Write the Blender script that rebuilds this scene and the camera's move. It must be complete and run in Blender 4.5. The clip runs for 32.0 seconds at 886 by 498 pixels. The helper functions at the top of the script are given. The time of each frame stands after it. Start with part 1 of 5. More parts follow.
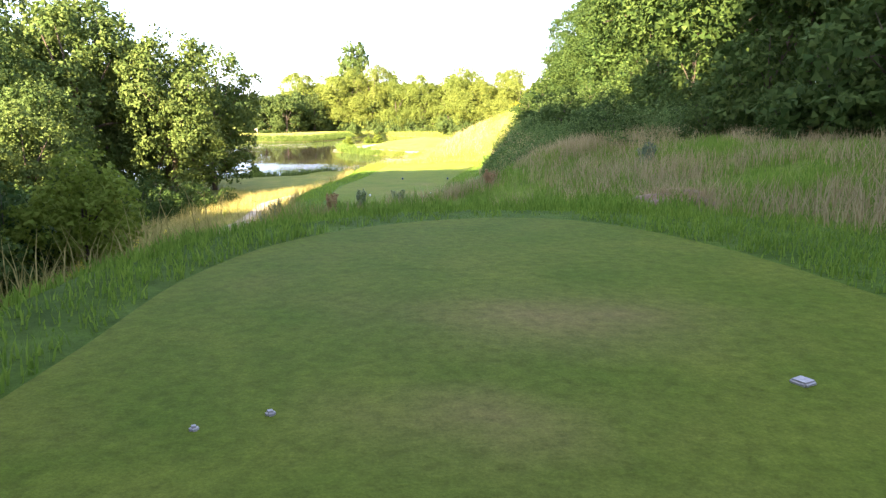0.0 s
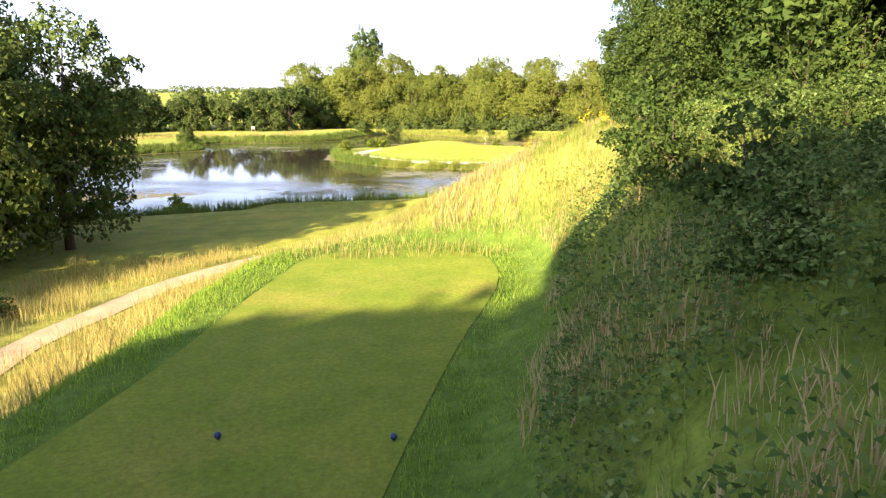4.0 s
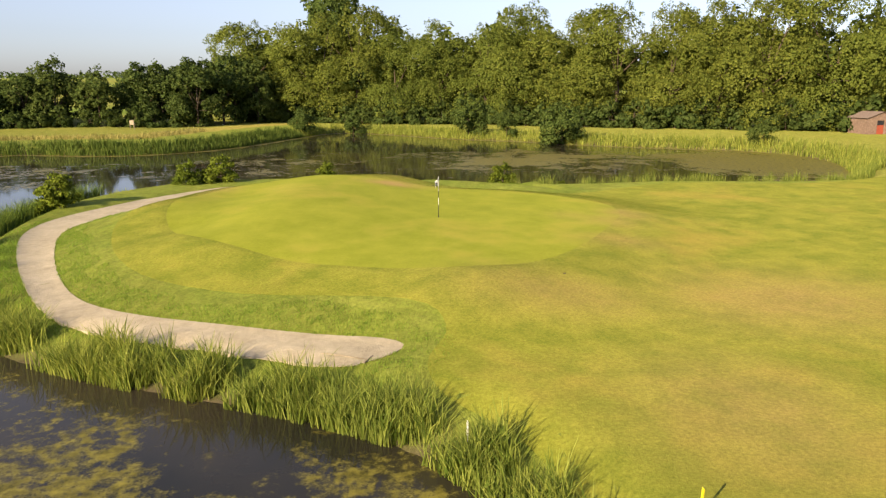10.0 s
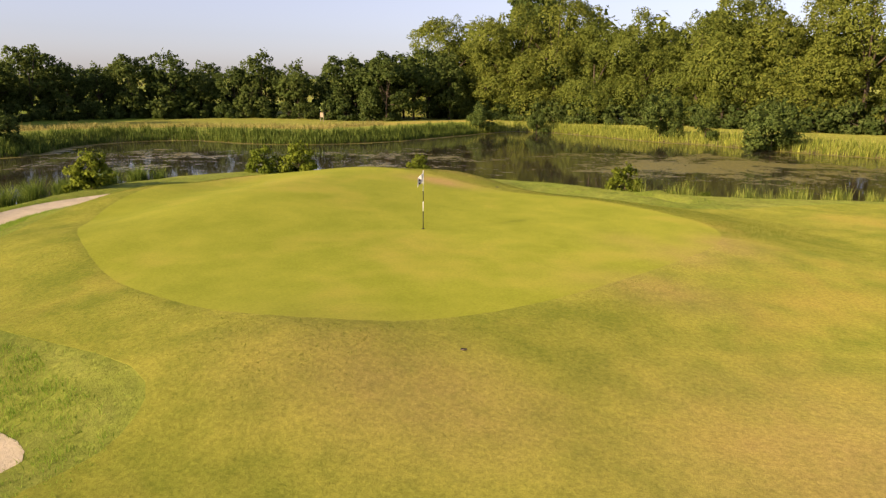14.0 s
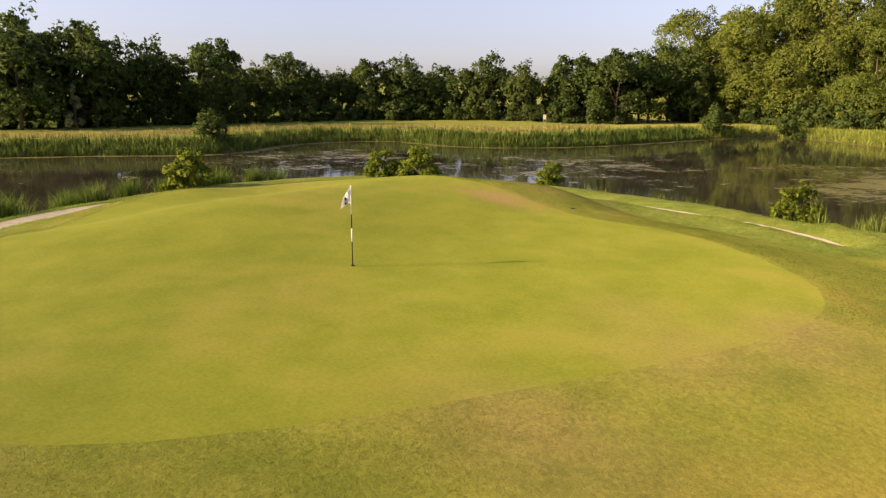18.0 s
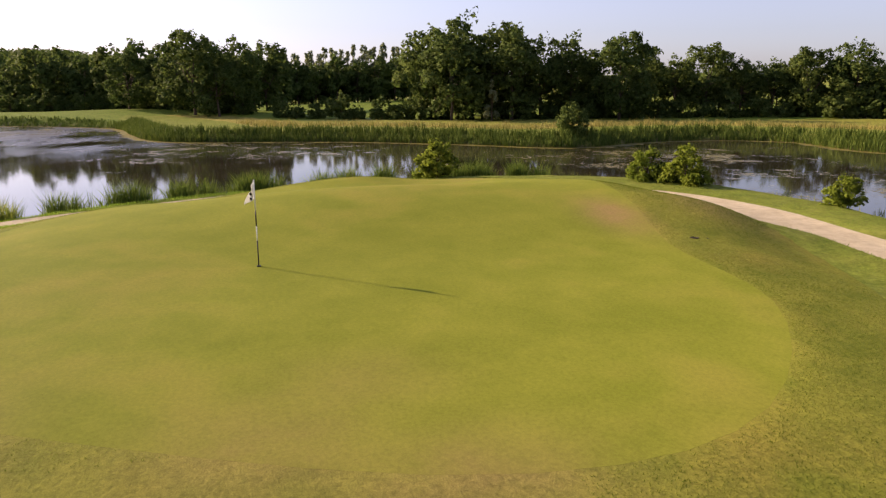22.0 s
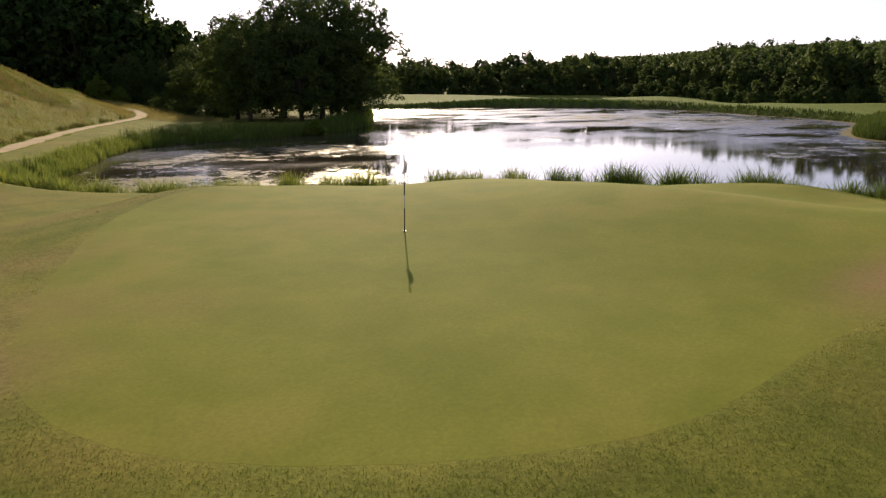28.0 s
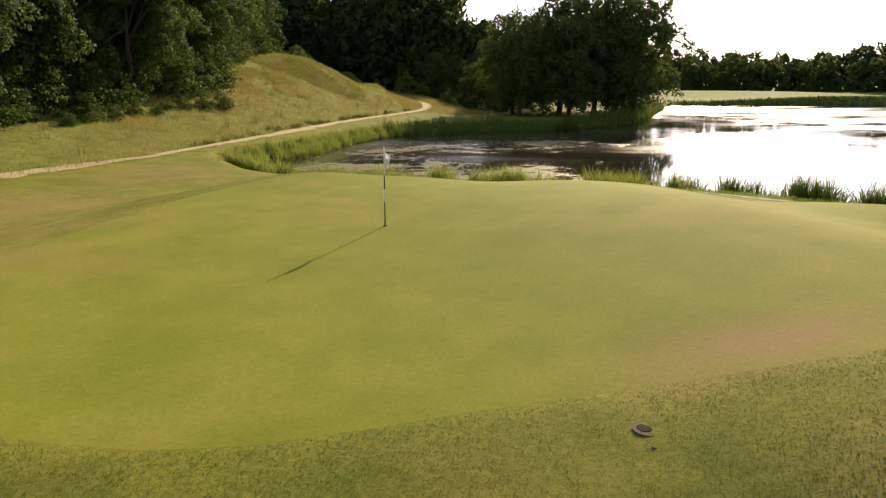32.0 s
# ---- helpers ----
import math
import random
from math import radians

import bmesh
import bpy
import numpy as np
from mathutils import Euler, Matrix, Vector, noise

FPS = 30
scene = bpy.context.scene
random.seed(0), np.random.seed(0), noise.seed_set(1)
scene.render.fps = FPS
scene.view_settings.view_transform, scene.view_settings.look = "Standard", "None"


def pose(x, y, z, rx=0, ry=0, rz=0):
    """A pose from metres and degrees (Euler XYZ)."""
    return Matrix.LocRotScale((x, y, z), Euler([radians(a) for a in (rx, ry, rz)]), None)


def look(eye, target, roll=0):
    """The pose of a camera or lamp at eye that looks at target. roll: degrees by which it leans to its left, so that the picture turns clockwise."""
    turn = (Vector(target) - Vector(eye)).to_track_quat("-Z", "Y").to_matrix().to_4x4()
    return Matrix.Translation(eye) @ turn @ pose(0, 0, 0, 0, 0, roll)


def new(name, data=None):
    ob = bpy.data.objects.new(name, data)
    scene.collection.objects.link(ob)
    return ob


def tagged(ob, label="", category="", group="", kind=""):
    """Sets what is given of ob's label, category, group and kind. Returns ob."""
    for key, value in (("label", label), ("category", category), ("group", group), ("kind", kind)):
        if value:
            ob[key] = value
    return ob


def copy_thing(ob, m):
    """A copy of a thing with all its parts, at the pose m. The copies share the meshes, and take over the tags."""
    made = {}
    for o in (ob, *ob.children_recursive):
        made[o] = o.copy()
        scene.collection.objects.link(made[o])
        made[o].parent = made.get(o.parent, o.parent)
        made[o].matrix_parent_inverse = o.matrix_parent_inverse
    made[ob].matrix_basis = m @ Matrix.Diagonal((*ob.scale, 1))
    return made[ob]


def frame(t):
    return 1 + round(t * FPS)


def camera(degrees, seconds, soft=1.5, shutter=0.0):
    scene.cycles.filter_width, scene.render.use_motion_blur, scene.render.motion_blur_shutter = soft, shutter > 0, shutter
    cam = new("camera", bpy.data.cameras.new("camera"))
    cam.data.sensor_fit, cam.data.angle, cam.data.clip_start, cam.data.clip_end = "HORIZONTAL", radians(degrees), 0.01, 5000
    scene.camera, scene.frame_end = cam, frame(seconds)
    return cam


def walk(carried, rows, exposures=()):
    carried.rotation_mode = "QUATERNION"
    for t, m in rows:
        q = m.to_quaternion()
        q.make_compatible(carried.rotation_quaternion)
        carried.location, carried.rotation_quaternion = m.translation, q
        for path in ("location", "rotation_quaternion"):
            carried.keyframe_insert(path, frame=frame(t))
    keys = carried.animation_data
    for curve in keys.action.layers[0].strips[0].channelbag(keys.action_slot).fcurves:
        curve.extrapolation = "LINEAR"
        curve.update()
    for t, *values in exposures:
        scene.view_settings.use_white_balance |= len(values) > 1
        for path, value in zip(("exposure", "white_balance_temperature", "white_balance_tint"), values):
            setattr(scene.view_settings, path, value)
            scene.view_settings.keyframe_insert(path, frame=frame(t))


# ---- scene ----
cam = camera(63.85, 32.0, 1.3)
PATH = [
    (0, (-18.721, -157.578, 6.919), (-16.936, -138.025, 3.111), -0.09),
    (0.5, (-18.342, -155.002, 6.992), (-16.591, -135.442, 3.208), 0.08),
    (1, (-17.928, -152.137, 7.118), (-16.222, -132.576, 3.314), 0.06),
    (1.5, (-17.424, -148.513, 7.236), (-15.812, -128.945, 3.425), 0.02),
    (2, (-16.738, -144.442, 7.391), (-15.270, -124.870, 3.546), -0.01),
    (2.5, (-16.238, -139.575, 7.455), (-14.872, -120.004, 3.569), -0.07),
    (3, (-15.952, -135.087, 7.365), (-14.572, -115.514, 3.492), -0.05),
    (3.5, (-15.490, -131.014, 7.496), (-14.143, -111.444, 3.595), -0.08),
    (4, (-14.505, -126.216, 7.885), (-13.422, -106.653, 3.871), -0.14),
    (4.5, (-13.428, -120.490, 8.410), (-12.513, -100.941, 4.286), -0.24),
    (5, (-12.387, -113.716, 8.937), (-11.573, -94.184, 4.715), -0.35),
    (5.5, (-11.510, -105.773, 9.328), (-10.762, -86.255, 5.028), -0.40),
    (6, (-10.924, -96.541, 9.447), (-10.235, -77.032, 5.098), -0.30),
    (6.5, (-10.368, -86.871, 9.591), (-9.739, -67.374, 5.177), -0.24),
    (7, (-9.870, -76.822, 9.676), (-9.284, -57.332, 5.229), -0.19),
    (7.5, (-8.943, -66.655, 9.535), (-8.475, -47.156, 5.110), -0.22),
    (8, (-8.161, -56.783, 9.230), (-7.795, -37.275, 4.833), -0.30),
    (8.5, (-6.890, -48.900, 8.315), (-6.588, -29.388, 3.933), -0.34),
    (9, (-4.523, -43.512, 7.508), (-4.256, -23.995, 3.148), -0.41),
    (9.5, (-1.918, -39.846, 7.111), (-1.769, -20.331, 2.735), -0.31),
    (10, (0.424, -36.927, 6.629), (0.318, -17.416, 2.235), -0.29),
    (10.5, (2.230, -34.742, 6.216), (1.573, -15.242, 1.822), -0.17),
    (11, (3.672, -32.951, 5.842), (2.292, -13.486, 1.457), 0.00),
    (11.5, (4.975, -31.422, 5.510), (2.772, -12.036, 1.115), 0.10),
    (12, (5.922, -29.922, 5.155), (2.918, -10.632, 0.812), 0.11),
    (12.5, (6.845, -28.476, 4.907), (3.032, -9.322, 0.599), 0.07),
    (13, (7.730, -26.874, 4.783), (3.068, -7.901, 0.505), 0.19),
    (13.5, (8.394, -25.236, 4.845), (2.887, -6.493, 0.560), 0.29),
    (14, (9.035, -23.875, 4.893), (2.646, -5.414, 0.606), 0.46),
    (14.5, (9.627, -22.562, 4.854), (2.403, -4.407, 0.588), 0.59),
    (15, (10.120, -21.241, 4.791), (2.068, -3.439, 0.521), 0.47),
    (15.5, (10.583, -19.895, 4.724), (1.719, -2.485, 0.444), 0.27),
    (16, (11.086, -18.506, 4.669), (1.434, -1.518, 0.395), 0.08),
    (16.5, (11.696, -17.055, 4.646), (1.287, -0.510, 0.413), -0.04),
    (17, (12.367, -15.589, 4.570), (1.187, 0.449, 0.352), -0.04),
    (17.5, (13.145, -13.997, 4.525), (1.164, 1.450, 0.302), 0.04),
    (18, (13.840, -12.424, 4.483), (1.106, 2.408, 0.257), 0.03),
    (18.5, (14.547, -10.835, 4.418), (0.964, 3.224, 0.193), -0.03),
    (19, (15.217, -9.176, 4.384), (0.685, 3.895, 0.143), -0.03),
    (19.5, (15.901, -7.575, 4.354), (0.422, 4.357, 0.107), -0.16),
    (20, (16.619, -5.780, 4.396), (0.190, 4.796, 0.126), -0.32),
    (20.5, (16.991, -4.029, 4.364), (-0.222, 5.213, 0.085), -0.26),
    (21, (17.341, -2.377, 4.341), (-0.624, 5.288, 0.042), -0.26),
    (21.5, (17.521, -0.786, 4.287), (-1.075, 5.181, -0.026), -0.25),
    (22, (17.694, 0.780, 4.254), (-1.375, 4.976, -0.076), -0.23),
    (22.5, (17.793, 2.358, 4.240), (-1.596, 4.615, -0.112), -0.42),
    (23, (17.794, 3.753, 4.220), (-1.719, 4.201, -0.144), -0.45),
    (23.5, (17.608, 5.143, 4.174), (-1.861, 3.770, -0.194), -0.44),
    (24, (17.389, 6.450, 4.143), (-1.869, 3.288, -0.230), -0.34),
    (24.5, (17.069, 7.734, 4.122), (-1.812, 2.813, -0.271), -0.18),
    (25, (16.623, 9.081, 4.115), (-1.673, 2.326, -0.313), -0.21),
    (25.5, (15.893, 10.147, 4.044), (-1.728, 1.790, -0.391), -0.14),
    (26, (15.208, 11.211, 4.034), (-1.653, 1.415, -0.409), -0.10),
    (26.5, (14.698, 12.465, 4.132), (-1.286, 1.307, -0.342), 0.02),
    (27, (13.961, 13.494, 4.139), (-1.065, 1.082, -0.352), 0.10),
    (27.5, (13.062, 14.353, 4.087), (-0.953, 0.813, -0.413), 0.17),
    (28, (12.067, 15.099, 4.009), (-0.918, 0.570, -0.496), 0.22),
    (28.5, (11.042, 15.788, 3.937), (-0.927, 0.413, -0.574), 0.24),
    (29, (10.053, 16.475, 3.902), (-0.954, 0.400, -0.619), 0.17),
    (29.5, (8.929, 16.967, 3.919), (-1.122, 0.283, -0.623), 0.23),
    (30, (7.851, 17.463, 3.914), (-1.252, 0.248, -0.647), 0.25),
    (30.5, (6.794, 17.905, 3.909), (-1.310, 0.206, -0.679), 0.27),
    (31, (5.721, 18.294, 3.908), (-1.395, 0.181, -0.703), 0.18),
    (31.5, (4.700, 18.575, 3.926), (-1.535, 0.143, -0.697), 0.16),
    (32, (3.690, 18.729, 3.933), (-1.640, 0.019, -0.708), 0.17),
]

# exposure: the camera opens up over the shaded tee and closes over the bright pond
LIGHT = [(0.0, 3.25, 6000, 15), (1.0, 3.3, 6000, 16), (2.0, 3.1, 6000, 17), (3.5, 2.65, 6050, 17), (5.0, 1.3, 6600, 12), (6.0, 1.02, 6700, 14), (9.0, 0.95, 6600, 9), (10.5, 0.93, 6600, 8),
         (12.0, 0.92, 6800, 13), (13.5, 0.93, 7000, 17), (17.0, 0.95, 6950, 17), (19.0, 0.98, 6950, 18), (22.0, 0.88, 6700, 20), (24.0, 0.57, 6500, 20), (26.0, 0.26, 6300, 19),
         (29.0, 0.4, 6400, 14), (30.5, 0.66, 6600, 13), (32.0, 0.84, 6700, 13)]
walk(cam, [(t, look(eye, target, roll)) for t, eye, target, roll in PATH], LIGHT)

# ---- world and sun ----
SUN = Vector((-0.565, -0.735, 0.385)).normalized()
world = bpy.data.worlds.new("sky")
scene.world = world
world.use_nodes = True
wn = world.node_tree.nodes
sky = wn.new("ShaderNodeTexSky")
sky.sky_type = "NISHITA"
sky.sun_disc = False
sky.sun_elevation = math.asin(SUN.z)
sky.sun_rotation = math.atan2(SUN.x, SUN.y)
sky.air_density, sky.dust_density, sky.ozone_density = 1.0, 1.3, 2.6
wn["Background"].inputs["Strength"].default_value = 0.098
# summer haze greys the blue
haze = wn.new("ShaderNodeHueSaturation")
haze.inputs["Saturation"].default_value = 0.62
tone = wn.new("ShaderNodeMix")
tone.data_type, tone.blend_type = "RGBA", "MULTIPLY"
tone.inputs[0].default_value, tone.inputs[7].default_value = 1.0, (0.99, 0.965, 1.12, 1)
world.node_tree.links.new(sky.outputs[0], haze.inputs["Color"])
world.node_tree.links.new(haze.outputs[0], tone.inputs[6])
world.node_tree.links.new(tone.outputs[2], wn["Background"].inputs["Color"])
sun = new("sun", bpy.data.lights.new("sun", "SUN"))
sun.data.energy, sun.data.angle, sun.data.color = 5.0, radians(0.6), (1.0, 0.8, 0.52)
sun.matrix_world = look(SUN * 100, (0, 0, 0))


# ---- materials ----
def smooth(a, b, v):
    k = np.clip((v - a) / (b - a), 0, 1)
    return k * k * (3 - 2 * k)


class Nodes:
    """Short hand for one node material."""

    def __init__(self, name, rough=0.8):
        self.mat = bpy.data.materials.new(name)
        self.mat.use_nodes = True
        self.tree = self.mat.node_tree
        self.bsdf = self.tree.nodes["Principled BSDF"]
        self.out = self.tree.nodes["Material Output"]
        self.bsdf.inputs["Roughness"].default_value = rough
        self.bsdf.inputs["Specular IOR Level"].default_value = 0.2

    def add(self, kind, **values):
        node = self.tree.nodes.new(kind)
        for key, value in values.items():
            node.inputs[key.replace("_", " ")].default_value = value
        return node

    def link(self, a, b):
        self.tree.links.new(a, b)

    def place(self):
        return self.add("ShaderNodeNewGeometry").outputs["Position"]

    def noise(self, scale, detail=4.0, rough=0.6, stretch=None):
        n = self.add("ShaderNodeTexNoise", Scale=scale, Detail=detail, Roughness=rough)
        where = self.place()
        if stretch:
            m = self.add("ShaderNodeMapping")
            m.inputs["Scale"].default_value = stretch
            self.link(where, m.inputs["Vector"])
            where = m.outputs[0]
        self.link(where, n.inputs["Vector"])
        return n.outputs["Fac"]

    def ramp(self, fac, *stops):
        r = self.tree.nodes.new("ShaderNodeValToRGB")
        while len(r.color_ramp.elements) < len(stops):
            r.color_ramp.elements.new(0.5)
        for e, (p, c) in zip(r.color_ramp.elements, stops):
            e.position, e.color = p, (*c, 1) if len(c) == 3 else c
        self.link(fac, r.inputs["Fac"])
        return r.outputs["Color"]

    def mix(self, fac, a, b, how="MIX"):
        m = self.tree.nodes.new("ShaderNodeMix")
        m.data_type, m.blend_type = "RGBA", how
        for socket, value in ((m.inputs[0], fac), (m.inputs[6], a), (m.inputs[7], b)):
            if isinstance(value, (int, float)):
                socket.default_value = value
            elif isinstance(value, tuple):
                socket.default_value = (*value, 1)
            else:
                self.link(value, socket)
        return m.outputs[2]

    def math(self, how, a, b):
        m = self.tree.nodes.new("ShaderNodeMath")
        m.operation = how
        for socket, value in zip(m.inputs, (a, b)):
            if isinstance(value, (int, float)):
                socket.default_value = value
            else:
                self.link(value, socket)
        return m.outputs[0]

    def color(self, c):
        if isinstance(c, tuple):
            self.bsdf.inputs["Base Color"].default_value = (*c, 1)
        else:
            self.link(c, self.bsdf.inputs["Base Color"])
        return self

    def bump(self, fac, strength, distance):
        b = self.add("ShaderNodeBump", Strength=strength, Distance=distance)
        self.link(fac, b.inputs["Height"])
        self.link(b.outputs[0], self.bsdf.inputs["Normal"])
        return self

    def attr(self, name):
        a = self.tree.nodes.new("ShaderNodeAttribute")
        a.attribute_name = name
        return a.outputs["Fac"]


def grass_material(name, lush, pale, worn, patch=0.35, fine=9.0, relief=0.03, soft=0.16, coarse=1.0):
    n = Nodes(name, 0.9)
    n.bsdf.inputs["Diffuse Roughness"].default_value = 0.3
    n.bsdf.inputs["Specular IOR Level"].default_value = 0.06
    a = n.ramp(n.noise(patch, 5, 0.65), (0.5 - soft, lush), (0.5 + soft, pale))
    b = n.mix(n.ramp(n.noise(0.11, 4, 0.7), (0.52, (0, 0, 0)), (0.6 + soft, (1, 1, 1))), a, worn)
    spots = n.math("MULTIPLY", n.attr("scorch"), n.math("ADD", n.noise(1.1, 5, 0.75), 0.25))
    b = n.mix(spots, b, (0.3, 0.185, 0.085))
    grain = n.noise(fine, 6, 0.75)
    c = n.mix(0.75 * coarse, b, n.ramp(grain, (0.25, (0.3, 0.3, 0.3)), (0.75, (0.85, 0.85, 0.85))), "OVERLAY")
    c = n.mix(0.6 * coarse, c, n.ramp(n.noise(fine * 4.5, 4, 0.8), (0.3, (0.34, 0.34, 0.34)), (0.7, (0.7, 0.7, 0.7))), "OVERLAY")
    return n.color(c).bump(grain, 0.6, relief).mat


def leaf_material(name, dark, light, glow=0.35):
    n = Nodes(name, 0.75)
    n.bsdf.inputs["Specular IOR Level"].default_value = 0.06
    geo = n.add("ShaderNodeNewGeometry")
    c = n.ramp(geo.outputs["Random Per Island"], (0.0, dark), (1.0, light))
    info = n.add("ShaderNodeObjectInfo")
    c = n.mix(0.5, c, n.ramp(info.outputs["Random"], (0.0, (0.42, 0.46, 0.44)), (1.0, (0.62, 0.58, 0.52))), "OVERLAY")
    c = n.mix(0.55, c, n.ramp(n.noise(0.5, 3), (0.3, (0.42, 0.45, 0.44)), (0.7, (0.62, 0.6, 0.54))), "OVERLAY")
    n.color(c)
    t = n.add("ShaderNodeBsdfTranslucent")
    n.link(c, t.inputs["Color"])
    m = n.add("ShaderNodeMixShader", Fac=glow)
    n.link(n.bsdf.outputs[0], m.inputs[1])
    n.link(t.outputs[0], m.inputs[2])
    n.link(m.outputs[0], n.out.inputs["Surface"])
    return n.mat


def plain(name, c, rough=0.6, metal=0.0, vary=0.25, scale=6.0):
    n = Nodes(name, rough)
    n.bsdf.inputs["Metallic"].default_value = metal
    k = n.noise(scale, 5, 0.7)
    d = tuple(v * (1 - vary) for v in c)
    e = tuple(min(1.0, v * (1 + vary * 0.6)) for v in c)
    return n.color(n.ramp(k, (0.3, d), (0.7, e))).bump(k, 0.2, 0.01).mat


M_GREEN = grass_material("putting_green_turf", (0.18, 0.202, 0.019), (0.232, 0.243, 0.028), (0.268, 0.236, 0.041), 0.45, 14, 0.004, 0.15, 0.55)
M_FAIRWAY = grass_material("mown_grass", (0.138, 0.157, 0.019), (0.213, 0.212, 0.031), (0.255, 0.208, 0.04), 0.6, 10, 0.035, 0.13)
M_TEE = grass_material("tee_turf", (0.092, 0.132, 0.012), (0.135, 0.16, 0.019), (0.19, 0.165, 0.035), 0.8, 10, 0.02)


def ground_material():
    n = Nodes("rough_grass", 0.9)
    n.bsdf.inputs["Diffuse Roughness"].default_value = 0.3
    n.bsdf.inputs["Specular IOR Level"].default_value = 0.06
    lush = n.ramp(n.noise(0.6, 5, 0.7), (0.3, (0.085, 0.135, 0.016)), (0.7, (0.16, 0.215, 0.03)))
    dry = n.ramp(n.noise(0.8, 6, 0.75), (0.25, (0.16, 0.165, 0.03)), (0.5, (0.27, 0.235, 0.055)), (0.75, (0.38, 0.31, 0.1)))
    c = n.mix(n.math("ADD", n.attr("dry"), n.math("MULTIPLY", n.math("SUBTRACT", n.noise(0.25, 5, 0.7), 0.5), 0.7)), lush, dry)
    c = n.mix(n.attr("collar"), c, n.ramp(n.noise(0.9, 5, 0.7), (0.3, (0.065, 0.115, 0.014)), (0.7, (0.11, 0.165, 0.024))))
    mud = n.ramp(n.noise(2.0, 5), (0.3, (0.05, 0.04, 0.025)), (0.7, (0.12, 0.095, 0.06)))
    c = n.mix(n.attr("mud"), c, mud)
    grain = n.noise(7, 6, 0.8)
    c = n.mix(0.6, c, n.ramp(n.noise(1.7, 5, 0.75), (0.3, (0.3, 0.31, 0.28)), (0.7, (0.72, 0.7, 0.68))), "OVERLAY")
    c = n.mix(0.8, c, n.ramp(grain, (0.25, (0.3, 0.3, 0.3)), (0.75, (0.85, 0.85, 0.85))), "OVERLAY")
    return n.color(c).bump(grain, 0.8, 0.08).mat


M_GROUND = ground_material()


def gravel_material(name, a, b, scale, relief=0.02):
    n = Nodes(name, 0.9)
    c = n.ramp(n.noise(0.7, 6, 0.7), (0.3, a), (0.7, b))
    g = n.noise(scale, 6, 0.8)
    c = n.mix(0.5, c, n.ramp(g, (0.25, (0.3, 0.3, 0.3)), (0.75, (0.75, 0.75, 0.75))), "OVERLAY")
    return n.color(c).bump(g, 0.6, relief).mat


M_PATH = gravel_material("path_gravel", (0.32, 0.245, 0.13), (0.46, 0.365, 0.21), 9)
M_SAND = gravel_material("bunker_sand", (0.38, 0.315, 0.215), (0.52, 0.44, 0.31), 3, 0.09)


def water_material():
    n = Nodes("pond_water", 0.04)
    n.bsdf.inputs["IOR"].default_value = 1.33
    n.bsdf.inputs["Specular IOR Level"].default_value = 0.5
    weed = n.attr("algae")
    big = n.noise(0.22, 7, 0.68)
    small = n.noise(2.2, 8, 0.75)
    m = n.math("ADD", n.math("MULTIPLY", big, 0.55), n.math("MULTIPLY", small, 0.45))
    m = n.math("ADD", m, n.math("MULTIPLY", n.math("SUBTRACT", weed, 0.5), 0.42))
    mask = n.ramp(m, (0.49, (0, 0, 0)), (0.56, (1, 1, 1)))
    c = n.ramp(n.noise(2.5, 6, 0.75), (0.35, (0.05, 0.045, 0.01)), (0.65, (0.275, 0.235, 0.045)))
    n.color(n.mix(mask, n.ramp(n.noise(0.09, 4, 0.6), (0.35, (0.02, 0.019, 0.014)), (0.65, (0.05, 0.04, 0.026))), c))
    r = n.ramp(mask, (0.0, (0.03, 0.03, 0.03)), (1.0, (0.45, 0.45, 0.45)))
    n.link(n.ramp(mask, (0.0, (0.5, 0.5, 0.5)), (1.0, (0.2, 0.2, 0.2))), n.bsdf.inputs["Specular IOR Level"])
    breeze = n.math("MULTIPLY", n.attr("breeze"), n.ramp(n.noise(0.12, 4, 0.6, (0.5, 1.0, 1.0)), (0.38, (0, 0, 0)), (0.6, (0.34, 0.34, 0.34))))
    n.link(n.math("ADD", r, breeze), n.bsdf.inputs["Roughness"])
    return n.bump(n.noise(2.6, 4, 0.55), 0.09, 0.02).mat


M_WATER = water_material()
M_LEAF = leaf_material("broad_leaves", (0.06, 0.095, 0.022), (0.125, 0.16, 0.042))
M_WOODLEAF = leaf_material("woodland_leaves", (0.036, 0.066, 0.014), (0.095, 0.135, 0.032), 0.4)
# alder green, lightened in colour to stand in for haze on western trees
M_HAZED_ALDER = leaf_material("hazed_alder_leaves", (0.05, 0.082, 0.02), (0.12, 0.155, 0.045), 0.45)
M_WILLOW = leaf_material("willow_leaves", (0.112, 0.145, 0.026), (0.2, 0.222, 0.046), 0.44)
M_SILVER = leaf_material("silver_leaves", (0.15, 0.175, 0.09), (0.28, 0.31, 0.18), 0.45)
M_SHRUB = leaf_material("shrub_leaves", (0.13, 0.18, 0.02), (0.24, 0.29, 0.045), 0.48)
M_BARK = plain("bark", (0.1, 0.075, 0.05), 0.9, 0, 0.5, 8)
M_REED = leaf_material("reed_blades", (0.11, 0.16, 0.025), (0.36, 0.38, 0.085), 0.42)
M_SHORE = leaf_material("sedge_leaves", (0.06, 0.105, 0.018), (0.2, 0.25, 0.05), 0.3)
# sedge green darkened for the west banks, whose near faces lie in shade
M_SHADED_SEDGE = leaf_material("shaded_sedge_leaves", (0.045, 0.08, 0.014), (0.15, 0.19, 0.04), 0.22)
M_STRAW = leaf_material("dry_grass_blades", (0.2, 0.18, 0.05), (0.42, 0.35, 0.13), 0.3)


